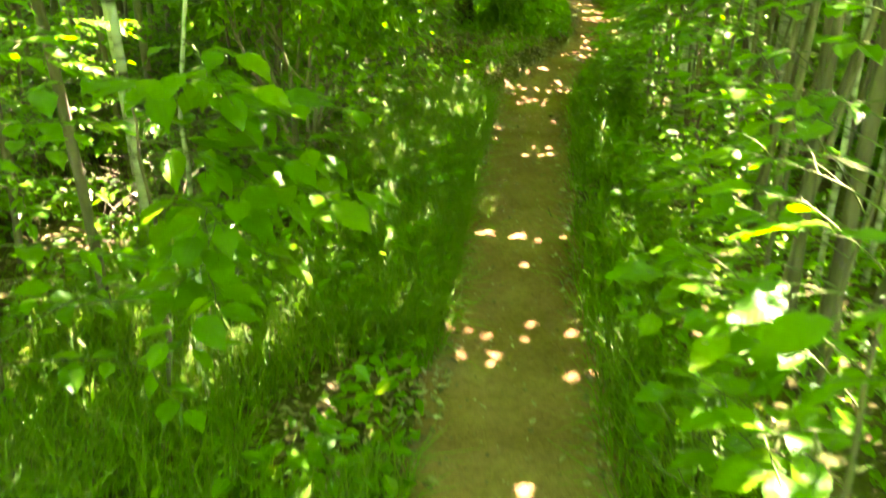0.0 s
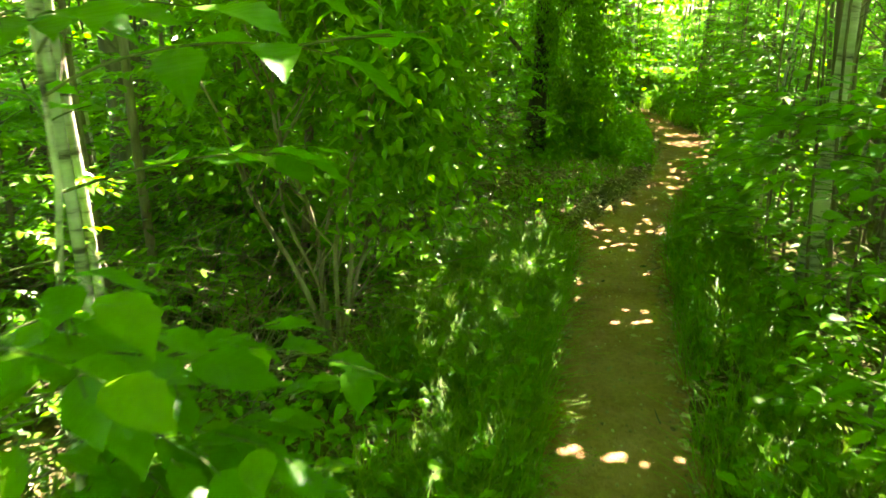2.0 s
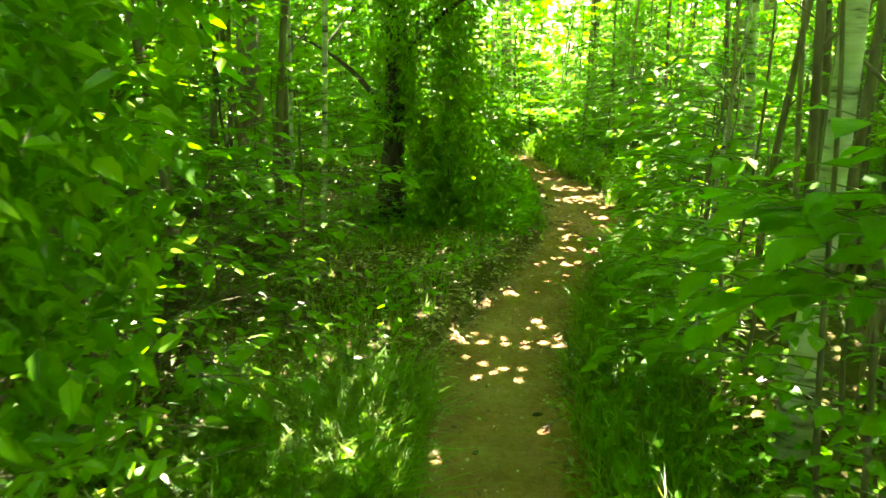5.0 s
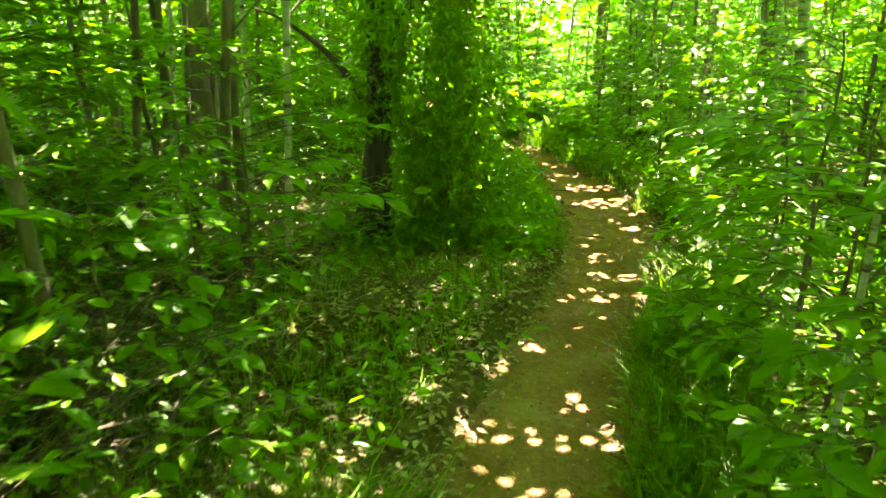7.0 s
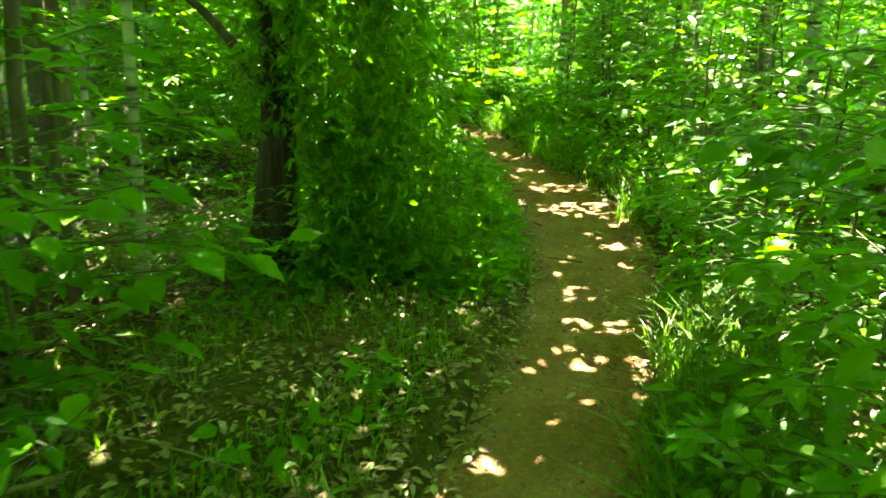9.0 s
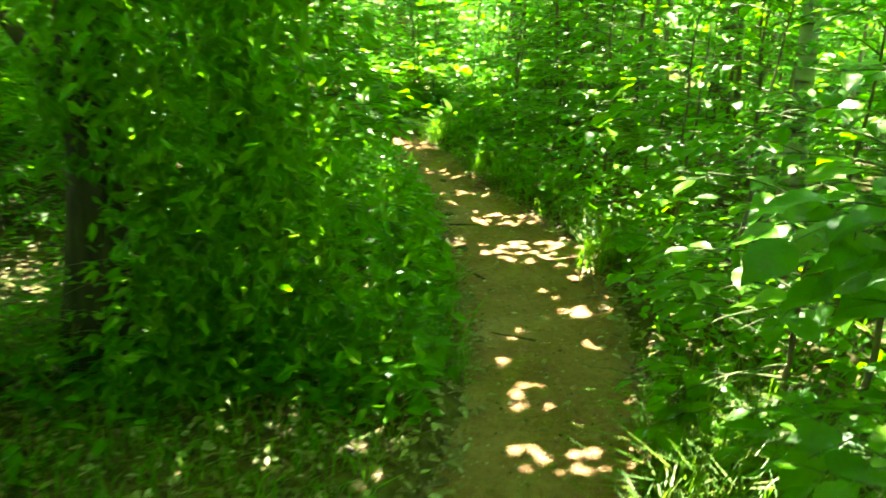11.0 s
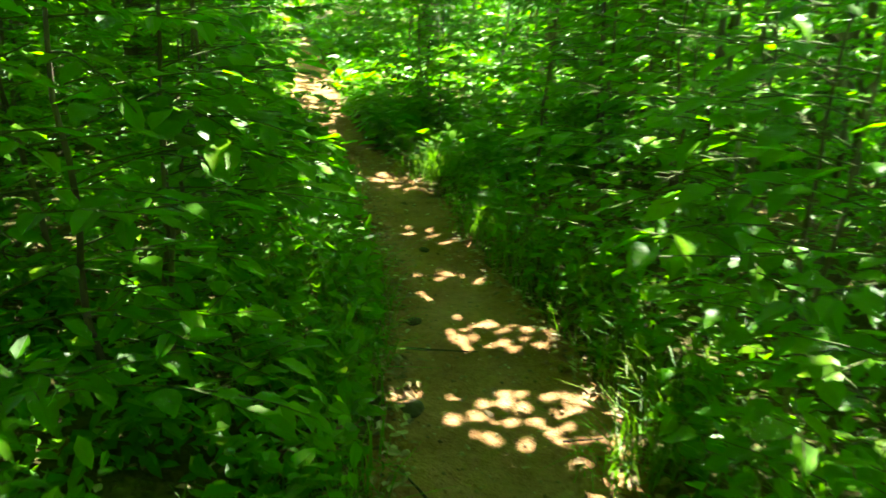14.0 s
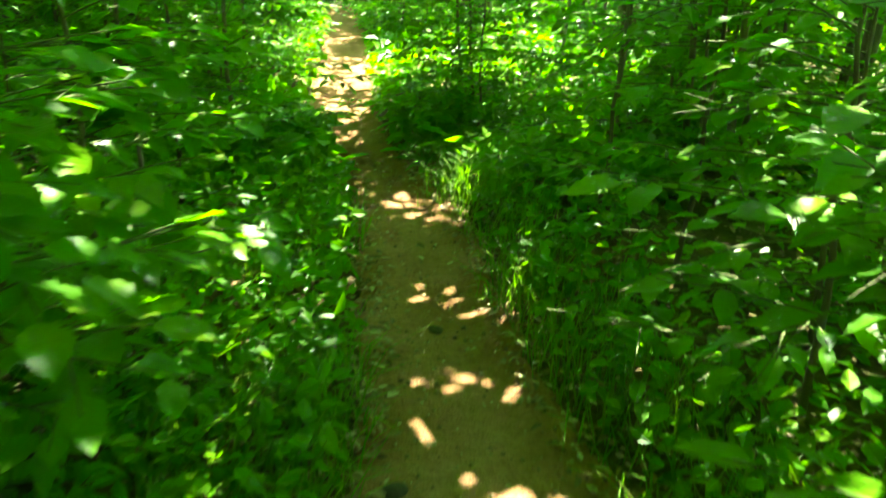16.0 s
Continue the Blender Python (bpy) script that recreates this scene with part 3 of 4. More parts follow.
dense = np.where(shadow[:, 0] > 1.15, np.where(shadow[:, 1] > 9, 0.45, 0.58), np.where(shadow[:, 0] < -1.7, 0.6, np.where((shadow[:, 1] > 9.6) & (shadow[:, 0] < -0.1), 0.74, np.where((shadow[:, 0] < -0.2) & (shadow[:, 1] < 8.6), 0.8, np.where((shadow[:, 1] > 13.2) & (shadow[:, 0] > -0.4), 0.3, 1.0)))))
shadow = shadow[rng.random(len(shadow)) < dense]
# extra leaves added overhead to deepen the shade on the trail
over = np.stack((rng.uniform(-0.3, 1.3, 55000), rng.uniform(0.0, 13.2, 55000), np.zeros(55000)), 1)
over = over[(over[:, 0] > edge_l(over[:, 1]) - 0.1) & (over[:, 0] < edge_r(over[:, 1]) + 0.1)]
shadow = np.concatenate((shadow, over))
C = shadow + SUN * (rng.uniform(2.9, 4.2, len(shadow)) / SUN[2])[:, None]
n_out = 34000
# larger unseen leaves higher up, added to darken the background, most on the left
R = np.stack((rng.uniform(-8, 9, n_out), rng.uniform(-4, 26, n_out), rng.uniform(5.4, 9.0, n_out)), 1)
shadow = R - SUN * (R[:, 2:3] / SUN[2])
R = R[(rng.random(n_out) < np.where(shadow[:, 0] < -3, 0.95, 0.45)) & ((shadow[:, 0] > 4.2) | (shadow[:, 0] < -4) | (shadow[:, 1] > 13.2))]
R = np.concatenate((R, np.stack((rng.uniform(-9, -3.4, 22000), rng.uniform(-1, 21, 22000), rng.uniform(5.0, 8.5, 22000)), 1)))
big = np.concatenate((np.ones(len(C)), np.full(len(R), 2.6)))
C = np.concatenate((C, R))
CD, CN = cloud(len(C), 0.35, 0.2)
CL = rng.uniform(0.07, 0.11, len(C)) * big


def open_to_sun():
    """Which canopy leaves stay when those over the sunlit spots are left out."""
    S = unit(np.cross(CD, CN))
    N = np.cross(S, CD)
    flat = C[:, :2] - SUN[:2] / SUN[2] * C[:, 2:3]
    keep = np.ones(len(C), bool)
    for x, y, z, r in GAPS:
        g = np.array((x, y, z))
        f = g[:2] - SUN[:2] / SUN[2] * z
        i = np.nonzero((np.abs(flat[:, 0] - f[0]) < 0.3) & (np.abs(flat[:, 1] - f[1]) < 0.3))[0]
        q = g + SUN * (np.einsum("ij,ij->i", C[i] - g, N[i]) / (N[i] @ SUN))[:, None] - C[i]
        a, b = np.abs(np.einsum("ij,ij->i", q, CD[i])), np.abs(np.einsum("ij,ij->i", q, S[i]))
        keep[i[a / (CL[i] * 0.5 + r) + b / (CL[i] * 0.38 + r) < 1.05]] = False
    return keep


stay = open_to_sun()
C, CD, CN, CL = C[stay], CD[stay], CN[stay], CL[stay]
owner = np.argmin(np.hypot(C[:, None, 0] - np.array([t[0] for t in TREES])[None], C[:, None, 1] - np.array([t[1] for t in TREES])[None]), 1)
for k, (x, y, rad) in enumerate(TREES):
    z0 = float(ground_z(x, y))
    pale = k in (5, 6, 7, 13, 9, 14)
    tree = empty("tree", (x, y, z0))
    tagged(tree, "tall slender tree with pale blotched bark among the undergrowth" if pale else "tall woodland tree with rough grey-brown bark", "tree", "woodland trees")
    h = tree_r.uniform(7.5, 8.8)
    hs = np.linspace(0, 1, 14)
    lx, ly = tree_r.uniform(-0.5, 0.5), tree_r.uniform(-0.5, 0.5)
    if k == 6:
        lx, ly = -0.35, 0.1
    pts = np.stack((x + lx * hs ** 1.4 + 0.05 * np.sin(hs * 7 + k), y + ly * hs ** 1.4 + 0.05 * np.cos(hs * 6 + k), z0 - 0.05 + hs * h), 1)
    flare = 1 + 0.6 * np.exp(-hs * 25)
    child("trunk", tubes("trunk", [(pts, rad * (1 - 0.75 * hs) * flare, 12)], M_BIRCH if pale else M_BARK), tree)
    for b in range(7):
        f = tree_r.uniform(0.5, 0.95)
        p = np.array([np.interp(f, hs, pts[:, c]) for c in range(3)])
        child("limb", tubes("limb", [(twig_line(tree_r, p, tree_r.uniform(0, 6.28), 0.7, tree_r.uniform(1.5, 2.8), 0.6, 8), np.linspace(rad * 0.32, 0.01, 8), 6)], M_BARK), tree)
    mine = owner == k
    if mine.any():
        P, D, L = C[mine], CD[mine], CL[mine]
        # the nearest tree's share of the unseen shading leaves
        child("crown", leaves("crown", P - D * L[:, None] / 2, D, CN[mine], L, L * 0.7, M_FOLIAGE, True), tree)["kind"] = "stuff"

# ---- thin poles of young trees in the thicket ----
POLES = []
for k in range(6):
    x, y = 60 + 3 * k, -80
    pole = empty("pole_tree", (x, y, 0))
    tagged(pole, "thin straight young tree with a bare pale stem" if k % 2 else "thin young tree with a bare grey-brown stem", "young tree", "thin young trees")
    hs = np.linspace(0, 1, 12)
    h = tree_r.uniform(5, 6.5)
    pts = np.stack((x + tree_r.uniform(-0.6, 0.6) * hs ** 1.5 + 0.03 * np.sin(hs * 9 + k), y + tree_r.uniform(-0.6, 0.6) * hs + 0.03 * np.cos(hs * 8 + k), hs * h - 0.05), 1)
    child("trunk", tubes("trunk", [(pts, tree_r.uniform(0.014, 0.034) * (1 - 0.7 * hs), 7)], (M_BIRCH if k == 1 else M_TWIG) if k % 2 else M_BARK), pole)
    for b in range(4):
        f = tree_r.uniform(0.15, 0.9)
        p = np.array([np.interp(f, hs, pts[:, c]) for c in range(3)])
        child("limb", tubes("limb", [(twig_line(tree_r, p, tree_r.uniform(0, 6.28), 0.8, tree_r.uniform(0.4, 1.0), 0.3, 6), np.linspace(0.007, 0.002, 6), 5)], M_BARK), pole)
    POLES.append(pole)
for n in range(225):
    y, s = under_r.uniform(-1, 24), under_r.choice((-1, 1, 1))
    off = under_r.uniform(0.9, 7) if s > 0 else under_r.uniform(1.3, 7)
    if n > 125:
        y, s, off = under_r.uniform(2.5, 8.5), 1, under_r.uniform(0.65, 2.2)
    if n > 165:
        y, s, off = under_r.uniform(1.5, 9.5), -1, under_r.uniform(1.2, 3.2)
    if n > 205:
        y, s, off = under_r.uniform(4.4, 6.6), 1, under_r.uniform(0.5, 1.3)
    x = float(edge_r(y)) + off if s > 0 else float(edge_l(y)) - off
    m = pose(x, y, float(ground_z(x, y)), 0, 0, under_r.uniform(0, 360)) @ Matrix.Scale(under_r.uniform(0.35, 0.6) if n > 205 else under_r.uniform(0.6, 1.2), 4)
    if 219 < n:
        x, y = ((-1.34, 6.42), (-1.62, 6.3), (-0.98, 2.35), (-1.5, 3.4), (-1.2, 4.4))[n - 220]
        m = pose(x, y, float(ground_z(x, y)), 0, 0, 60 * n)
    (POLES[n] if n < 6 else copy_thing(POLES[n % 6], m)).matrix_basis = m

# ---- tangled undergrowth of thin arching stems ----
def tangle(seed, x, y):
    r = random.Random(seed)
    thing = empty("thicket", (x, y, 0))
    tagged(thing, "tangled thicket of thin arching brown stems with small leaves", "thicket", "thickets under the trees")
    stems, found = [], []
    for k in range(46):
        px, py = x + r.gauss(0, 0.22), y + r.gauss(0, 0.22)
        line = twig_line(r, (px, py, -0.04), r.uniform(0, 6.28), r.uniform(0.7, 1.5), r.uniform(0.5, 1.25), r.uniform(0.4, 2.2), 11)
        line[:, 2] = np.maximum(line[:, 2], 0.02)
        stems.append((line, np.linspace(r.uniform(0.002, 0.0055), 0.001, 11), 4))
        for b in range(3):
            sub = twig_line(r, line[r.randint(3, 9)], r.uniform(0, 6.28), r.uniform(-0.2, 0.9), r.uniform(0.2, 0.6), 0.5, 6)
            stems.append((sub, np.linspace(0.0026, 0.0009, 6), 3))
            if r.random() < 0.75:
                leaf_rows(r, sub[1:], 0.05, 0.045, found)
    child("branchwork", tubes("branchwork", stems, M_BARK if seed % 2 else M_TWIG), thing)["kind"] = "stuff"
    P, D, N = (np.array([f[k] for f in found]) for k in range(3))
    S = np.array([f[3] for f in found])
    child("foliage", leaves("foliage", P, D, N, S, S * 0.5, M_IVY), thing)["kind"] = "stuff"
    return thing


TANGLES = [tangle(500 + k, 60 + 4 * k, -100) for k in range(4)]
for n in range(40):
    y, s = under_r.uniform(3.4, 9.2), -1
    off = under_r.uniform(1.25, 2.9)
    if n >= 26:
        y, s, off = under_r.uniform(2.6, 11.5), 1, under_r.uniform(1.5, 2.8)
    x = float(edge_r(y)) + off if s > 0 else float(edge_l(y)) - off
    m = pose(x, y, float(ground_z(x, y)), 0, 0, under_r.uniform(0, 360)) @ Matrix.Scale(under_r.uniform(0.6, 1.1), 4)
    (TANGLES[n] if n < 4 else copy_thing(TANGLES[n % 4], m)).matrix_basis = m

# ---- the wood farther off ----
for k in range(8):
    n = 11000
    a = rng.uniform(k * math.pi / 4, (k + 1) * math.pi / 4, n)
    d = 11 + 24 * rng.random(n) ** 1.3
    P = np.stack((np.cos(a) * d * 0.8, 9 + np.sin(a) * (d + 5), 9.5 * rng.random(n) ** 0.8), 1)
    P[:, 2] += ground_z(P[:, 0], P[:, 1])
    P = P[rough(P[:, 0], P[:, 1], 0.8, k) + rough(P[:, 2], P[:, 0], 1.3, 2) > -0.75]
    D, N = cloud(len(P), 0.7, 0.3)
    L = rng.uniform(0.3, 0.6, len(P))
    # the half of the ring ahead gets the leaf colour brightened for sunlight
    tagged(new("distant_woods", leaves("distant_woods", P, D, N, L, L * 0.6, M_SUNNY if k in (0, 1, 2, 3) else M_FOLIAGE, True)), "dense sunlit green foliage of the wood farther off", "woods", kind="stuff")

# ---- ivy ----
def ivy_shrub():
    r = random.Random(41)
    x, y = -0.9, 4.25
    thing = empty("ivy_shrub", (x, y, float(ground_z(x, y))))
    tagged(thing, "crooked many-stemmed shrub with pale stems, overgrown with dark ivy", "shrub")
    for k in range(7):
        az, sp = r.uniform(-1.2, 4.4), r.uniform(0.15, 0.6)
        hs = np.linspace(0, 1, 12)
        pts = np.stack((x + 0.05 * math.cos(az * 2) + math.cos(az) * sp * hs + 0.055 * np.sin(hs * (6 + k) + k * 2) * hs ** 0.5, y + 0.05 * math.sin(az * 3) + math.sin(az) * sp * hs + 0.055 * np.cos(hs * 7 + k) * hs ** 0.5, thing.location.z - 0.04 + hs * r.uniform(1.3, 2.4)), 1)
        child("stem", tubes("stem", [(pts, r.uniform(0.008, 0.015) * (1.1 - 0.7 * hs), 7)], M_TWIG), thing)
        for b in range(6):
            p = pts[r.randint(2, 8)]
            child("twig", tubes("twig", [(twig_line(r, p, r.uniform(0, 6.28), 0.8, r.uniform(0.2, 0.5), -0.3, 6), np.linspace(0.006, 0.0015, 6), 5)], M_TWIG), thing)
    n = 12000
    c = rng.normal(0, 1, (70, 3)) * np.array((0.33, 0.3, 0.42)) + np.array((x + 0.12, y - 0.02, 1.62))
    P = c[rng.integers(0, 70, n)] + rng.normal(0, 0.13, (n, 3))
    P = P[(P[:, 2] > 0.55 + 0.25 * rng.random(n)) & (P[:, 0] < float(edge_l(y)) - 0.3)]
    P = P[shaded(P, 0.04)]
    D, N = cloud(len(P), 0.8, 0.7)
    L = rng.uniform(0.035, 0.075, len(P))
    child("ivy", leaves("ivy", P, D, N, L, L * 0.55, M_CLIMBER), thing, "dense climbing leaves")["kind"] = "stuff"


def ivy_tree():
    r = random.Random(42)
    x, y = -0.94, 9.08
    thing = empty("ivy_tree", (x, y, float(ground_z(x, y))))
    tagged(thing, "dark old tree trunk thickly wrapped in ivy beside the trail", "tree")
    hs = np.linspace(0, 1, 18)
    pts = np.stack((x + 0.25 * hs + 0.04 * np.sin(hs * 9), y + 0.1 * hs + 0.04 * np.cos(hs * 7), thing.location.z - 0.08 + hs * 7.0), 1)
    child("trunk", tubes("trunk", [(pts, 0.085 * (1 - 0.6 * hs) * (1 + 0.9 * np.exp(-hs * 22)) * (1 + 0.08 * np.sin(hs * 40)), 14)], M_DARKBARK), thing)
    for k in range(7):
        p = pts[r.randint(2, 9)]
        child("limb", tubes("limb", [(twig_line(r, p, r.uniform(-0.6, 3.6), 1.0, r.uniform(0.8, 1.9), 0.9, 9), np.linspace(0.035, 0.006, 9), 7)], M_DARKBARK), thing)
    n = 30000
    z = 0.05 + 4.8 * rng.random(n)
    a = rng.uniform(-2.2, 1.5, n)
    d = (0.16 + np.abs(rng.normal(0, 0.17, n))) * (1.0 + 0.35 * np.sin(z * 3.1 + a * 2))
    P = np.stack((x + 0.36 - 0.08 * np.clip(z - 0.9, 0, 1) + np.cos(a) * d * (1 + 0.4 * np.clip(z - 1.0, 0, 2)), y + 0.05 + np.sin(a) * d * 1.1, z + thing.location.z), 1)
    t = rng.integers(1, 9, 6500)
    a2, d2 = rng.uniform(0, 6.28, 6500), 0.1 + np.abs(rng.normal(0, 0.05, 6500))
    on = np.stack((pts[t, 0] + d2 * np.cos(a2), pts[t, 1] + d2 * np.sin(a2), pts[t, 2] + rng.uniform(-0.3, 0.3, 6500)), 1)
    P = P[(P[:, 0] < edge_l(P[:, 1]) - np.where(z < 1.3, 0.12, 0.07)) & (P[:, 0] > x + np.where(z < 1.25, 0.05 + 0.45 * (y - P[:, 1]), -0.3))]
    P = np.concatenate((P, on[on[:, 2] > 0.75]))
    P = P[shaded(P, 0.015)]
    D, N = cloud(len(P), 0.8, 0.8)
    L = rng.uniform(0.028, 0.068, len(P))
    child("ivy", leaves("ivy", P, D, N, L, L * 0.45, M_CLIMBER), thing, "dark glossy ivy leaves")["kind"] = "stuff"


ivy_shrub()
ivy_tree()


# ---- ground cover ----
def scatter(n, x0, x1, y0, y1, side, seed, patch=-0.2, s=2.2):
    """Places beside the trail: x0 to x1 metres out from its left (side -1) or right edge, in patches."""
    y = rng.uniform(y0, y1, n)
    o = rng.uniform(x0, x1, n)
    x = edge_l(y) - o if side < 0 else edge_r(y) + o
    k = rough(x, y, s, seed) > patch
    x, y = x[k], y[k]
    return np.stack((x, y, ground_z(x, y)), 1)


def grass(name, P, h0, h1, label):
    n = len(P)
    a = rng.uniform(0, 2 * math.pi, n)
    side = np.stack((np.cos(a), np.sin(a), np.zeros(n)), 1)
    bend = np.stack((-np.sin(a), np.cos(a), np.zeros(n)), 1)
    h = (h0 + (h1 - h0) * rng.random(n) ** 1.7)[:, None]
    w = rng.uniform(0.0018, 0.004, n)[:, None]
    b = bend * h * rng.uniform(0.2, 1.3, n)[:, None]
    up = np.array((0, 0, 1.0))
    base = P - up * 0.012
    mid = base + up * h * 0.6 + b * 0.3
    top = base + up * h * rng.uniform(0.6, 1.0, n)[:, None] + b
    v = np.stack((base - side * w, base + side * w, mid + side * w * 0.85, mid - side * w * 0.85, top + side * w * 0.1, top - side * w * 0.1), 1).reshape(-1, 3)
    o = np.arange(n)[:, None] * 6
    q = np.concatenate((o + np.array([[0, 1, 2, 3]]), o + np.array([[3, 2, 4, 5]])), 1).reshape(-1, 4)
    return tagged(new(name, mesh_np(name, v, q, M_GRASS)), label, "grass", kind="stuff")


grass("grass", np.concatenate((scatter(15000, -0.03, 1.5, 0.8, 3.2, -1, 1, -0.5), scatter(14000, -0.03, 0.85, 3.2, 6.0, -1, 1, -0.6), scatter(9000, 0.0, 0.35, 2.5, 6.2, -1, 2, -0.9))), 0.1, 0.3, "lush green grass on the verge of the trail")
grass("grass", np.concatenate((scatter(15000, -0.02, 0.5, 1.0, 9.0, 1, 3, -0.5), scatter(2200, -0.02, 0.4, 8.8, 14, 1, 6, 0.0))), 0.1, 0.32, "tall green grass on the edge of the trail")
grass("grass", scatter(6000, 0.13, 1.3, 6.2, 9.4, -1, 8, -0.3), 0.04, 0.14, "short sparse grass over the bank beside the trail")
grass("grass", np.concatenate((scatter(5000, -0.02, 0.5, 9.2, 15, -1, 4, -0.1), scatter(6000, 0.8, 2.6, 0, 9, -1, 7, -0.1))), 0.08, 0.25, "patchy green grass under the saplings")
for x, y, n in ((0.4, 12.5, 160), (1.16, 8.75, 190), (-0.02, 13.6, 260), (-0.3, 14.3, 260), (0.95, 10.5, 120), (0.05, 10.6, 140)):
    a = rng.normal(0, 0.07, (n, 2)) + np.array((x, y))
    grass("grass_tuft", np.stack((a[:, 0], a[:, 1], ground_z(a[:, 0], a[:, 1])), 1), 0.12, 0.32, "small tuft of bright grass at the trail's edge")

H = np.concatenate((scatter(9000, 0.0, 1.7, -0.5, 5.6, -1, 11, -0.1, 1.6), scatter(1700, 0.16, 1.7, 5.4, 9.5, -1, 18, 0.0, 1.6), scatter(16000, 0.05, 1.4, -0.5, 15, 1, 12, -0.35, 1.6), scatter(14000, 0.05, 1.6, 8.8, 15, -1, 13, -0.75, 1.6), scatter(9000, 1.2, 4, -1, 17, -1, 14, -0.2), scatter(9000, 1.2, 4, -1, 17, 1, 15, -0.2), scatter(7000, 0.0, 3, 14.5, 25, -1, 16, -0.6), scatter(7000, 0.0, 3, 14, 25, 1, 17, -0.6)))
H[:, 2] += 0.02 + 0.2 * rng.random(len(H)) ** 1.6
D, N = cloud(len(H), 0.5, 0.1)
L = rng.uniform(0.03, 0.085, len(H)) * np.where(H[:, 1] > 13.5, 2.0, 1.0)
tagged(new("ground_cover", leaves("ground_cover", H, D, N, L, L * 0.6, M_FOLIAGE)), "low green herbs and seedlings covering the wood floor", "herbs", kind="stuff")

W = np.stack((rng.uniform(-25, 25, 40000), rng.uniform(-12, 45, 40000)), 1)
W = W[(W[:, 0] < edge_l(W[:, 1]) - 2.5) | (W[:, 0] > edge_r(W[:, 1]) + 2.5)]
W = np.concatenate((W, ground_z(W[:, 0], W[:, 1])[:, None] + 0.3 * rng.random((len(W), 1))), 1)
D, N = cloud(len(W), 0.5, 0.1)
L = rng.uniform(0.15, 0.35, len(W))
tagged(new("ground_cover", leaves("ground_cover", W, D, N, L, L * 0.6, M_FOLIAGE, True)), "green undergrowth on the floor of the wood", "herbs", kind="stuff")

F = np.concatenate((scatter(2600, -0.09, 0.14, -1, 15, -1, 25, -0.6, 3.0), scatter(2600, -0.1, 0.14, -1, 15, 1, 26, -0.6, 3.0), scatter(9000, 0.0, 2.2, 5.2, 9.6, -1, 24, -0.9), scatter(6000, 0.1, 1.8, 0.5, 5.4, -1, 27, -0.7), scatter(9000, -0.06, 3.0, -1, 13, -1, 21, -0.4, 1.3), scatter(6000, -0.06, 2.5, -1, 14, 1, 22, -0.4, 1.3), scatter(110, -0.6, 0.0, -1, 14, -1, 23, -1)))
F[:, 2] = np.maximum(F[:, 2], 0.0) + 0.008 * rng.random(len(F)) + 0.004
D, N = cloud(len(F), 0.3, 0.0)
L = rng.uniform(0.02, 0.055, len(F))
tagged(new("leaf_litter", leaves("leaf_litter", F, D * np.array((1, 1, 0.25)), N, L, L * 0.5, M_LITTER)), "dry brown fallen leaves scattered on the wood floor", "leaf litter", kind="stuff")


# ---- brushwood, stones and fallen twigs ----
def brushwood(x, y, many, seed):
    r = random.Random(seed)
    thing = empty("brushwood", (x, y, float(ground_z(x, y))))
    tagged(thing, "loose heap of dry pale dead branches on the ground", "dead branches")
    for k in range(many):
        bx, by = x + r.gauss(0, 0.25), y + r.gauss(0, 0.3)
        line = twig_line(r, (bx, by, float(ground_z(bx, by)) + r.uniform(0.01, 0.1)), r.uniform(0, 6.28), r.uniform(-0.05, 0.5), r.uniform(0.4, 1.0), 0.5, 8)
        line[:, 2] = np.maximum(line[:, 2], ground_z(line[:, 0], line[:, 1]) + 0.006)
        child("branch", tubes("branch", [(line, np.linspace(r.uniform(0.004, 0.01), 0.002, 8), 5)], M_TWIG), thing)


brushwood(-1.55, 7.0, 40, 1)
brushwood(-1.85, 7.9, 34, 4)
brushwood(-1.7, 5.0, 14, 2)
brushwood(-1.9, 2.2, 12, 3)


def stone(x, y, s, seed):
    bm = bmesh.new()
    bmesh.ops.create_icosphere(bm, subdivisions=3, radius=1)
    for v in bm.verts:
        v.co *= 1 + 0.22 * noise.noise(v.co * 1.4 + Vector((seed, 0, 0))) + 0.05 * noise.noise(v.co * 5)
        v.co = Vector((v.co.x * s, v.co.y * s * 0.75, v.co.z * s * 0.35))
    me = bpy.data.meshes.new("stone")
    bm.to_mesh(me)
    bm.free()
    me.materials.append(M_STONE)
    me.polygons.foreach_set("use_smooth", np.ones(len(me.polygons), bool))
    ob = new("stone", me)
    ob.matrix_basis = pose(x, y, -0.014 + s * 0.05, 0, 0, seed * 40)
    tagged(ob, "small brown stone half sunk in the trail", "stone", "stones in the trail")


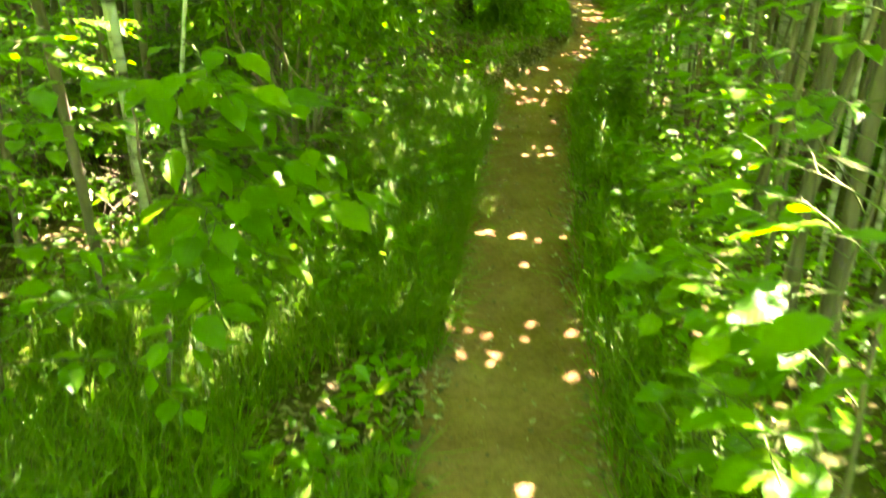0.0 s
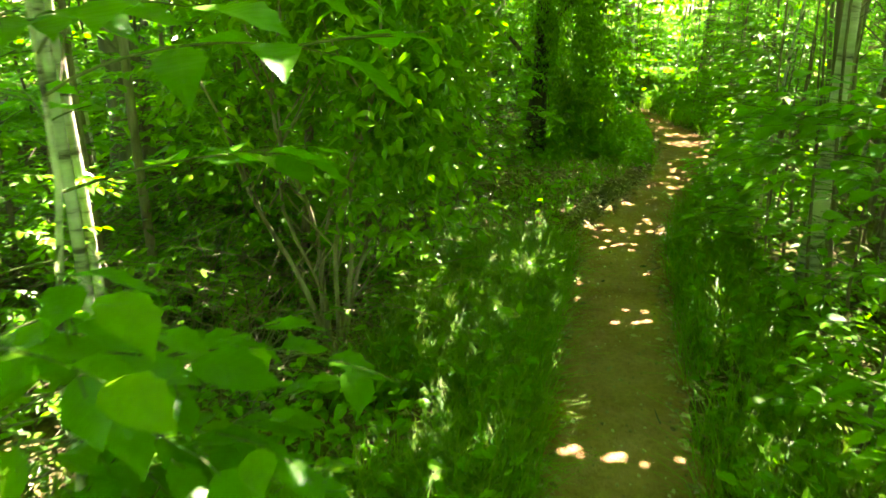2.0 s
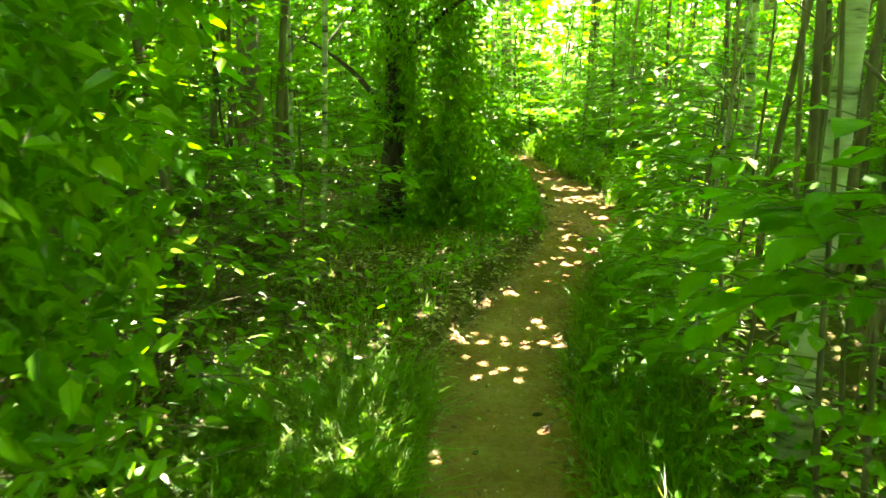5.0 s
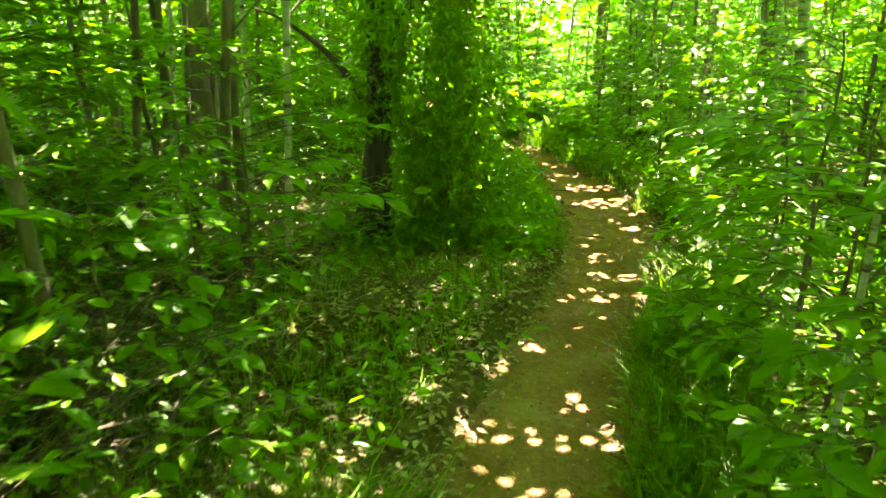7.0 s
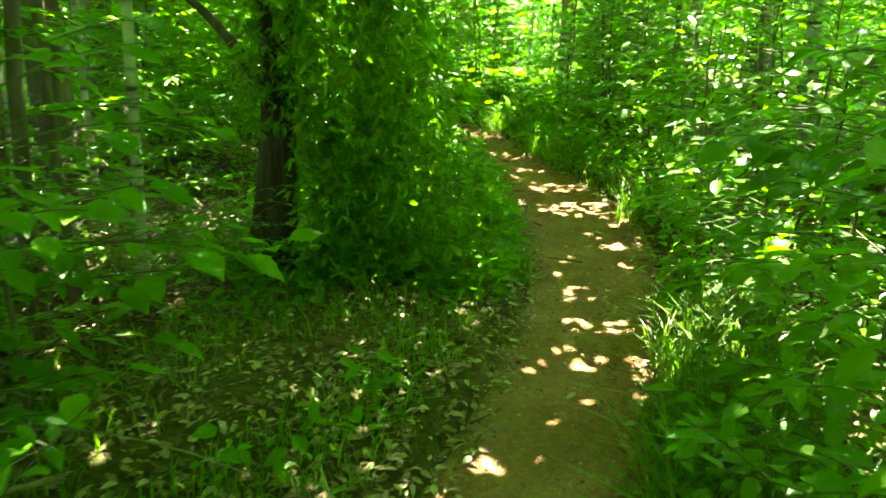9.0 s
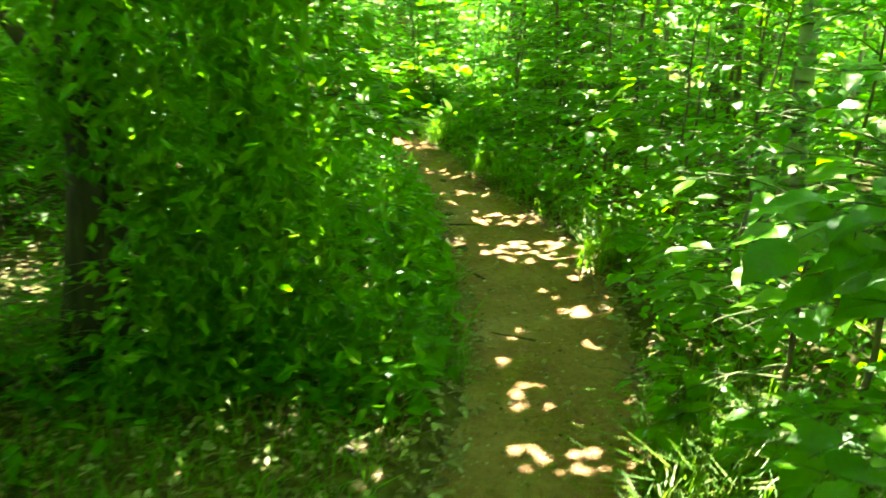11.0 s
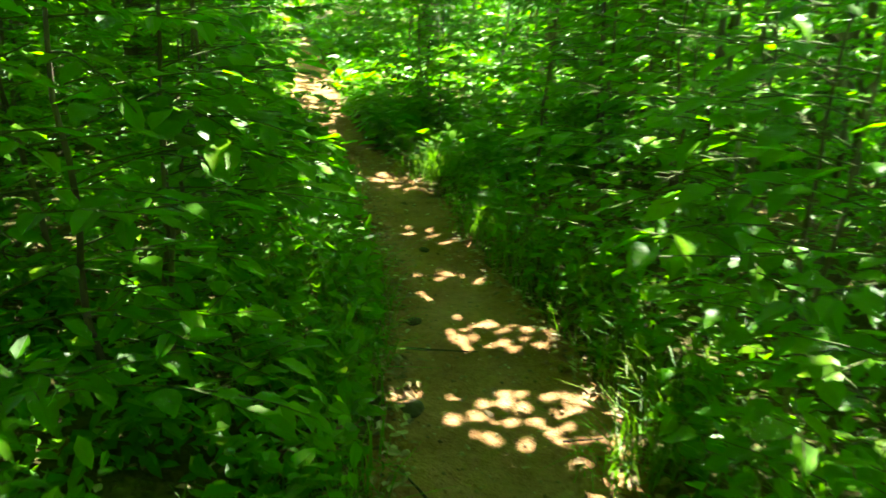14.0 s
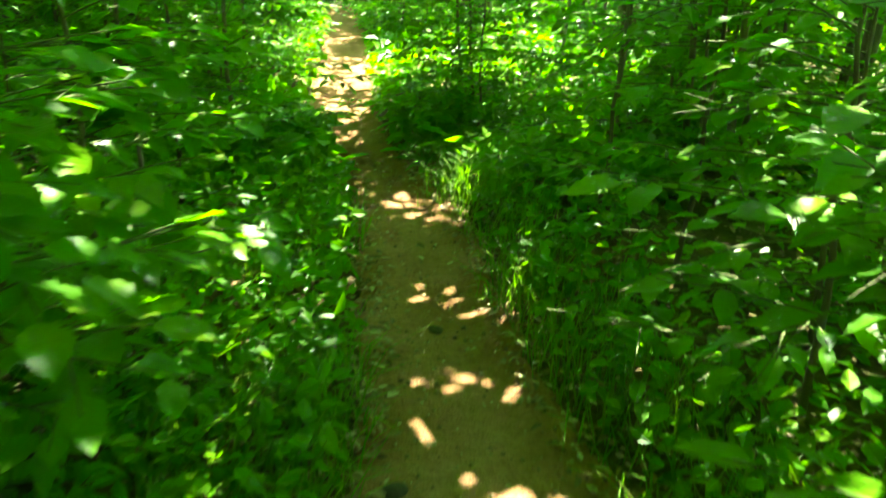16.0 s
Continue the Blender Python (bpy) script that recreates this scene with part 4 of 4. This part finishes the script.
for k, (x, y, s) in enumerate(((0.19, 11.36, 0.035), (0.28, 10.72, 0.05), (0.72, 11.9, 0.03), (0.35, 9.9, 0.018), (0.42, 6.1, 0.022), (0.2, 5.75, 0.015), (0.62, 7.7, 0.018), (0.12, 12.2, 0.03), (0.85, 10.3, 0.024))):
    stone(x, y, s, k + 1)
for k, (x, y, a) in enumerate(((0.75, 10.6, 0.3), (0.4, 10.25, 2.2), (0.2, 11.1, 0.1), (0.45, 5.95, 1.0), (0.6, 9.6, 2.8), (0.1, 7.9, 0.8), (0.62, 4.1, 1.9), (-0.1, 7.05, 0.9), (-0.16, 6.85, 2.3), (-0.08, 5.55, 0.5), (-0.12, 5.4, 1.6))):
    tw = random.Random(60 + k)
    line = twig_line(tw, (x, y, 0.0), a, 0.0, tw.uniform(0.1, 0.28), 0.0, 7)
    line[:, 2] = np.maximum(0.004, ground_z(line[:, 0], line[:, 1]) + 0.004) + (0.03 * np.sin(np.linspace(0, 3.1, 7)) if k > 6 else 0)
    tagged(new("twig", tubes("twig", [(line, np.linspace(0.005, 0.002, 7), 5)], M_TWIG if k > 6 else M_DARKBARK)), "short pale fallen twig at the trail's edge" if k > 6 else "short dark fallen twig lying on the trail", "twig", "twigs on the trail")

# ---- crumbs of soil and gravel on the trail ----
n = 5200
y = rng.uniform(0, 14.5, n)
u = rng.beta(0.55, 0.55, n) * 1.06 - 0.03
y = np.where((rng.random(n) < 0.45) & (y < 8), y + 6.0, y)
x = edge_l(y) + (edge_r(y) - edge_l(y)) * u
side = np.abs(u - 0.5) * 2
z = -0.018 * np.clip(1 - side ** 2, 0, 1) + 0.010 * rough(x, y, 6, 1) + 0.002
s = rng.uniform(0.002, 0.0075, n) * rng.uniform(0.5, 1.3, n)
shape = np.array(((-1, -1, -0.6), (1, -1, -0.6), (1, 1, -0.6), (-1, 1, -0.6), (-0.6, -0.55, 0.7), (0.55, -0.6, 0.7), (0.6, 0.5, 0.7), (-0.5, 0.6, 0.7)))
a = rng.uniform(0, 6.28, n)
ca, sa = np.cos(a)[:, None], np.sin(a)[:, None]
v = np.stack((shape[None, :, 0] * ca - shape[None, :, 1] * sa, shape[None, :, 0] * sa + shape[None, :, 1] * ca, np.repeat(shape[None, :, 2] * 0.7, n, 0)), -1) * rng.uniform(0.7, 1.2, (n, 8, 1)) * s[:, None, None]
v += np.stack((x, y, z), 1)[:, None]
cube = np.array(((0, 1, 5, 4), (1, 2, 6, 5), (2, 3, 7, 6), (3, 0, 4, 7), (4, 5, 6, 7)))
q = (np.arange(n)[:, None, None] * 8 + cube[None]).reshape(-1, 4)
tagged(new("gravel", mesh_np("gravel", v.reshape(-1, 3), q, M_LITTER)), "crumbs of dark soil and fine gravel on the trail", "gravel", kind="stuff")
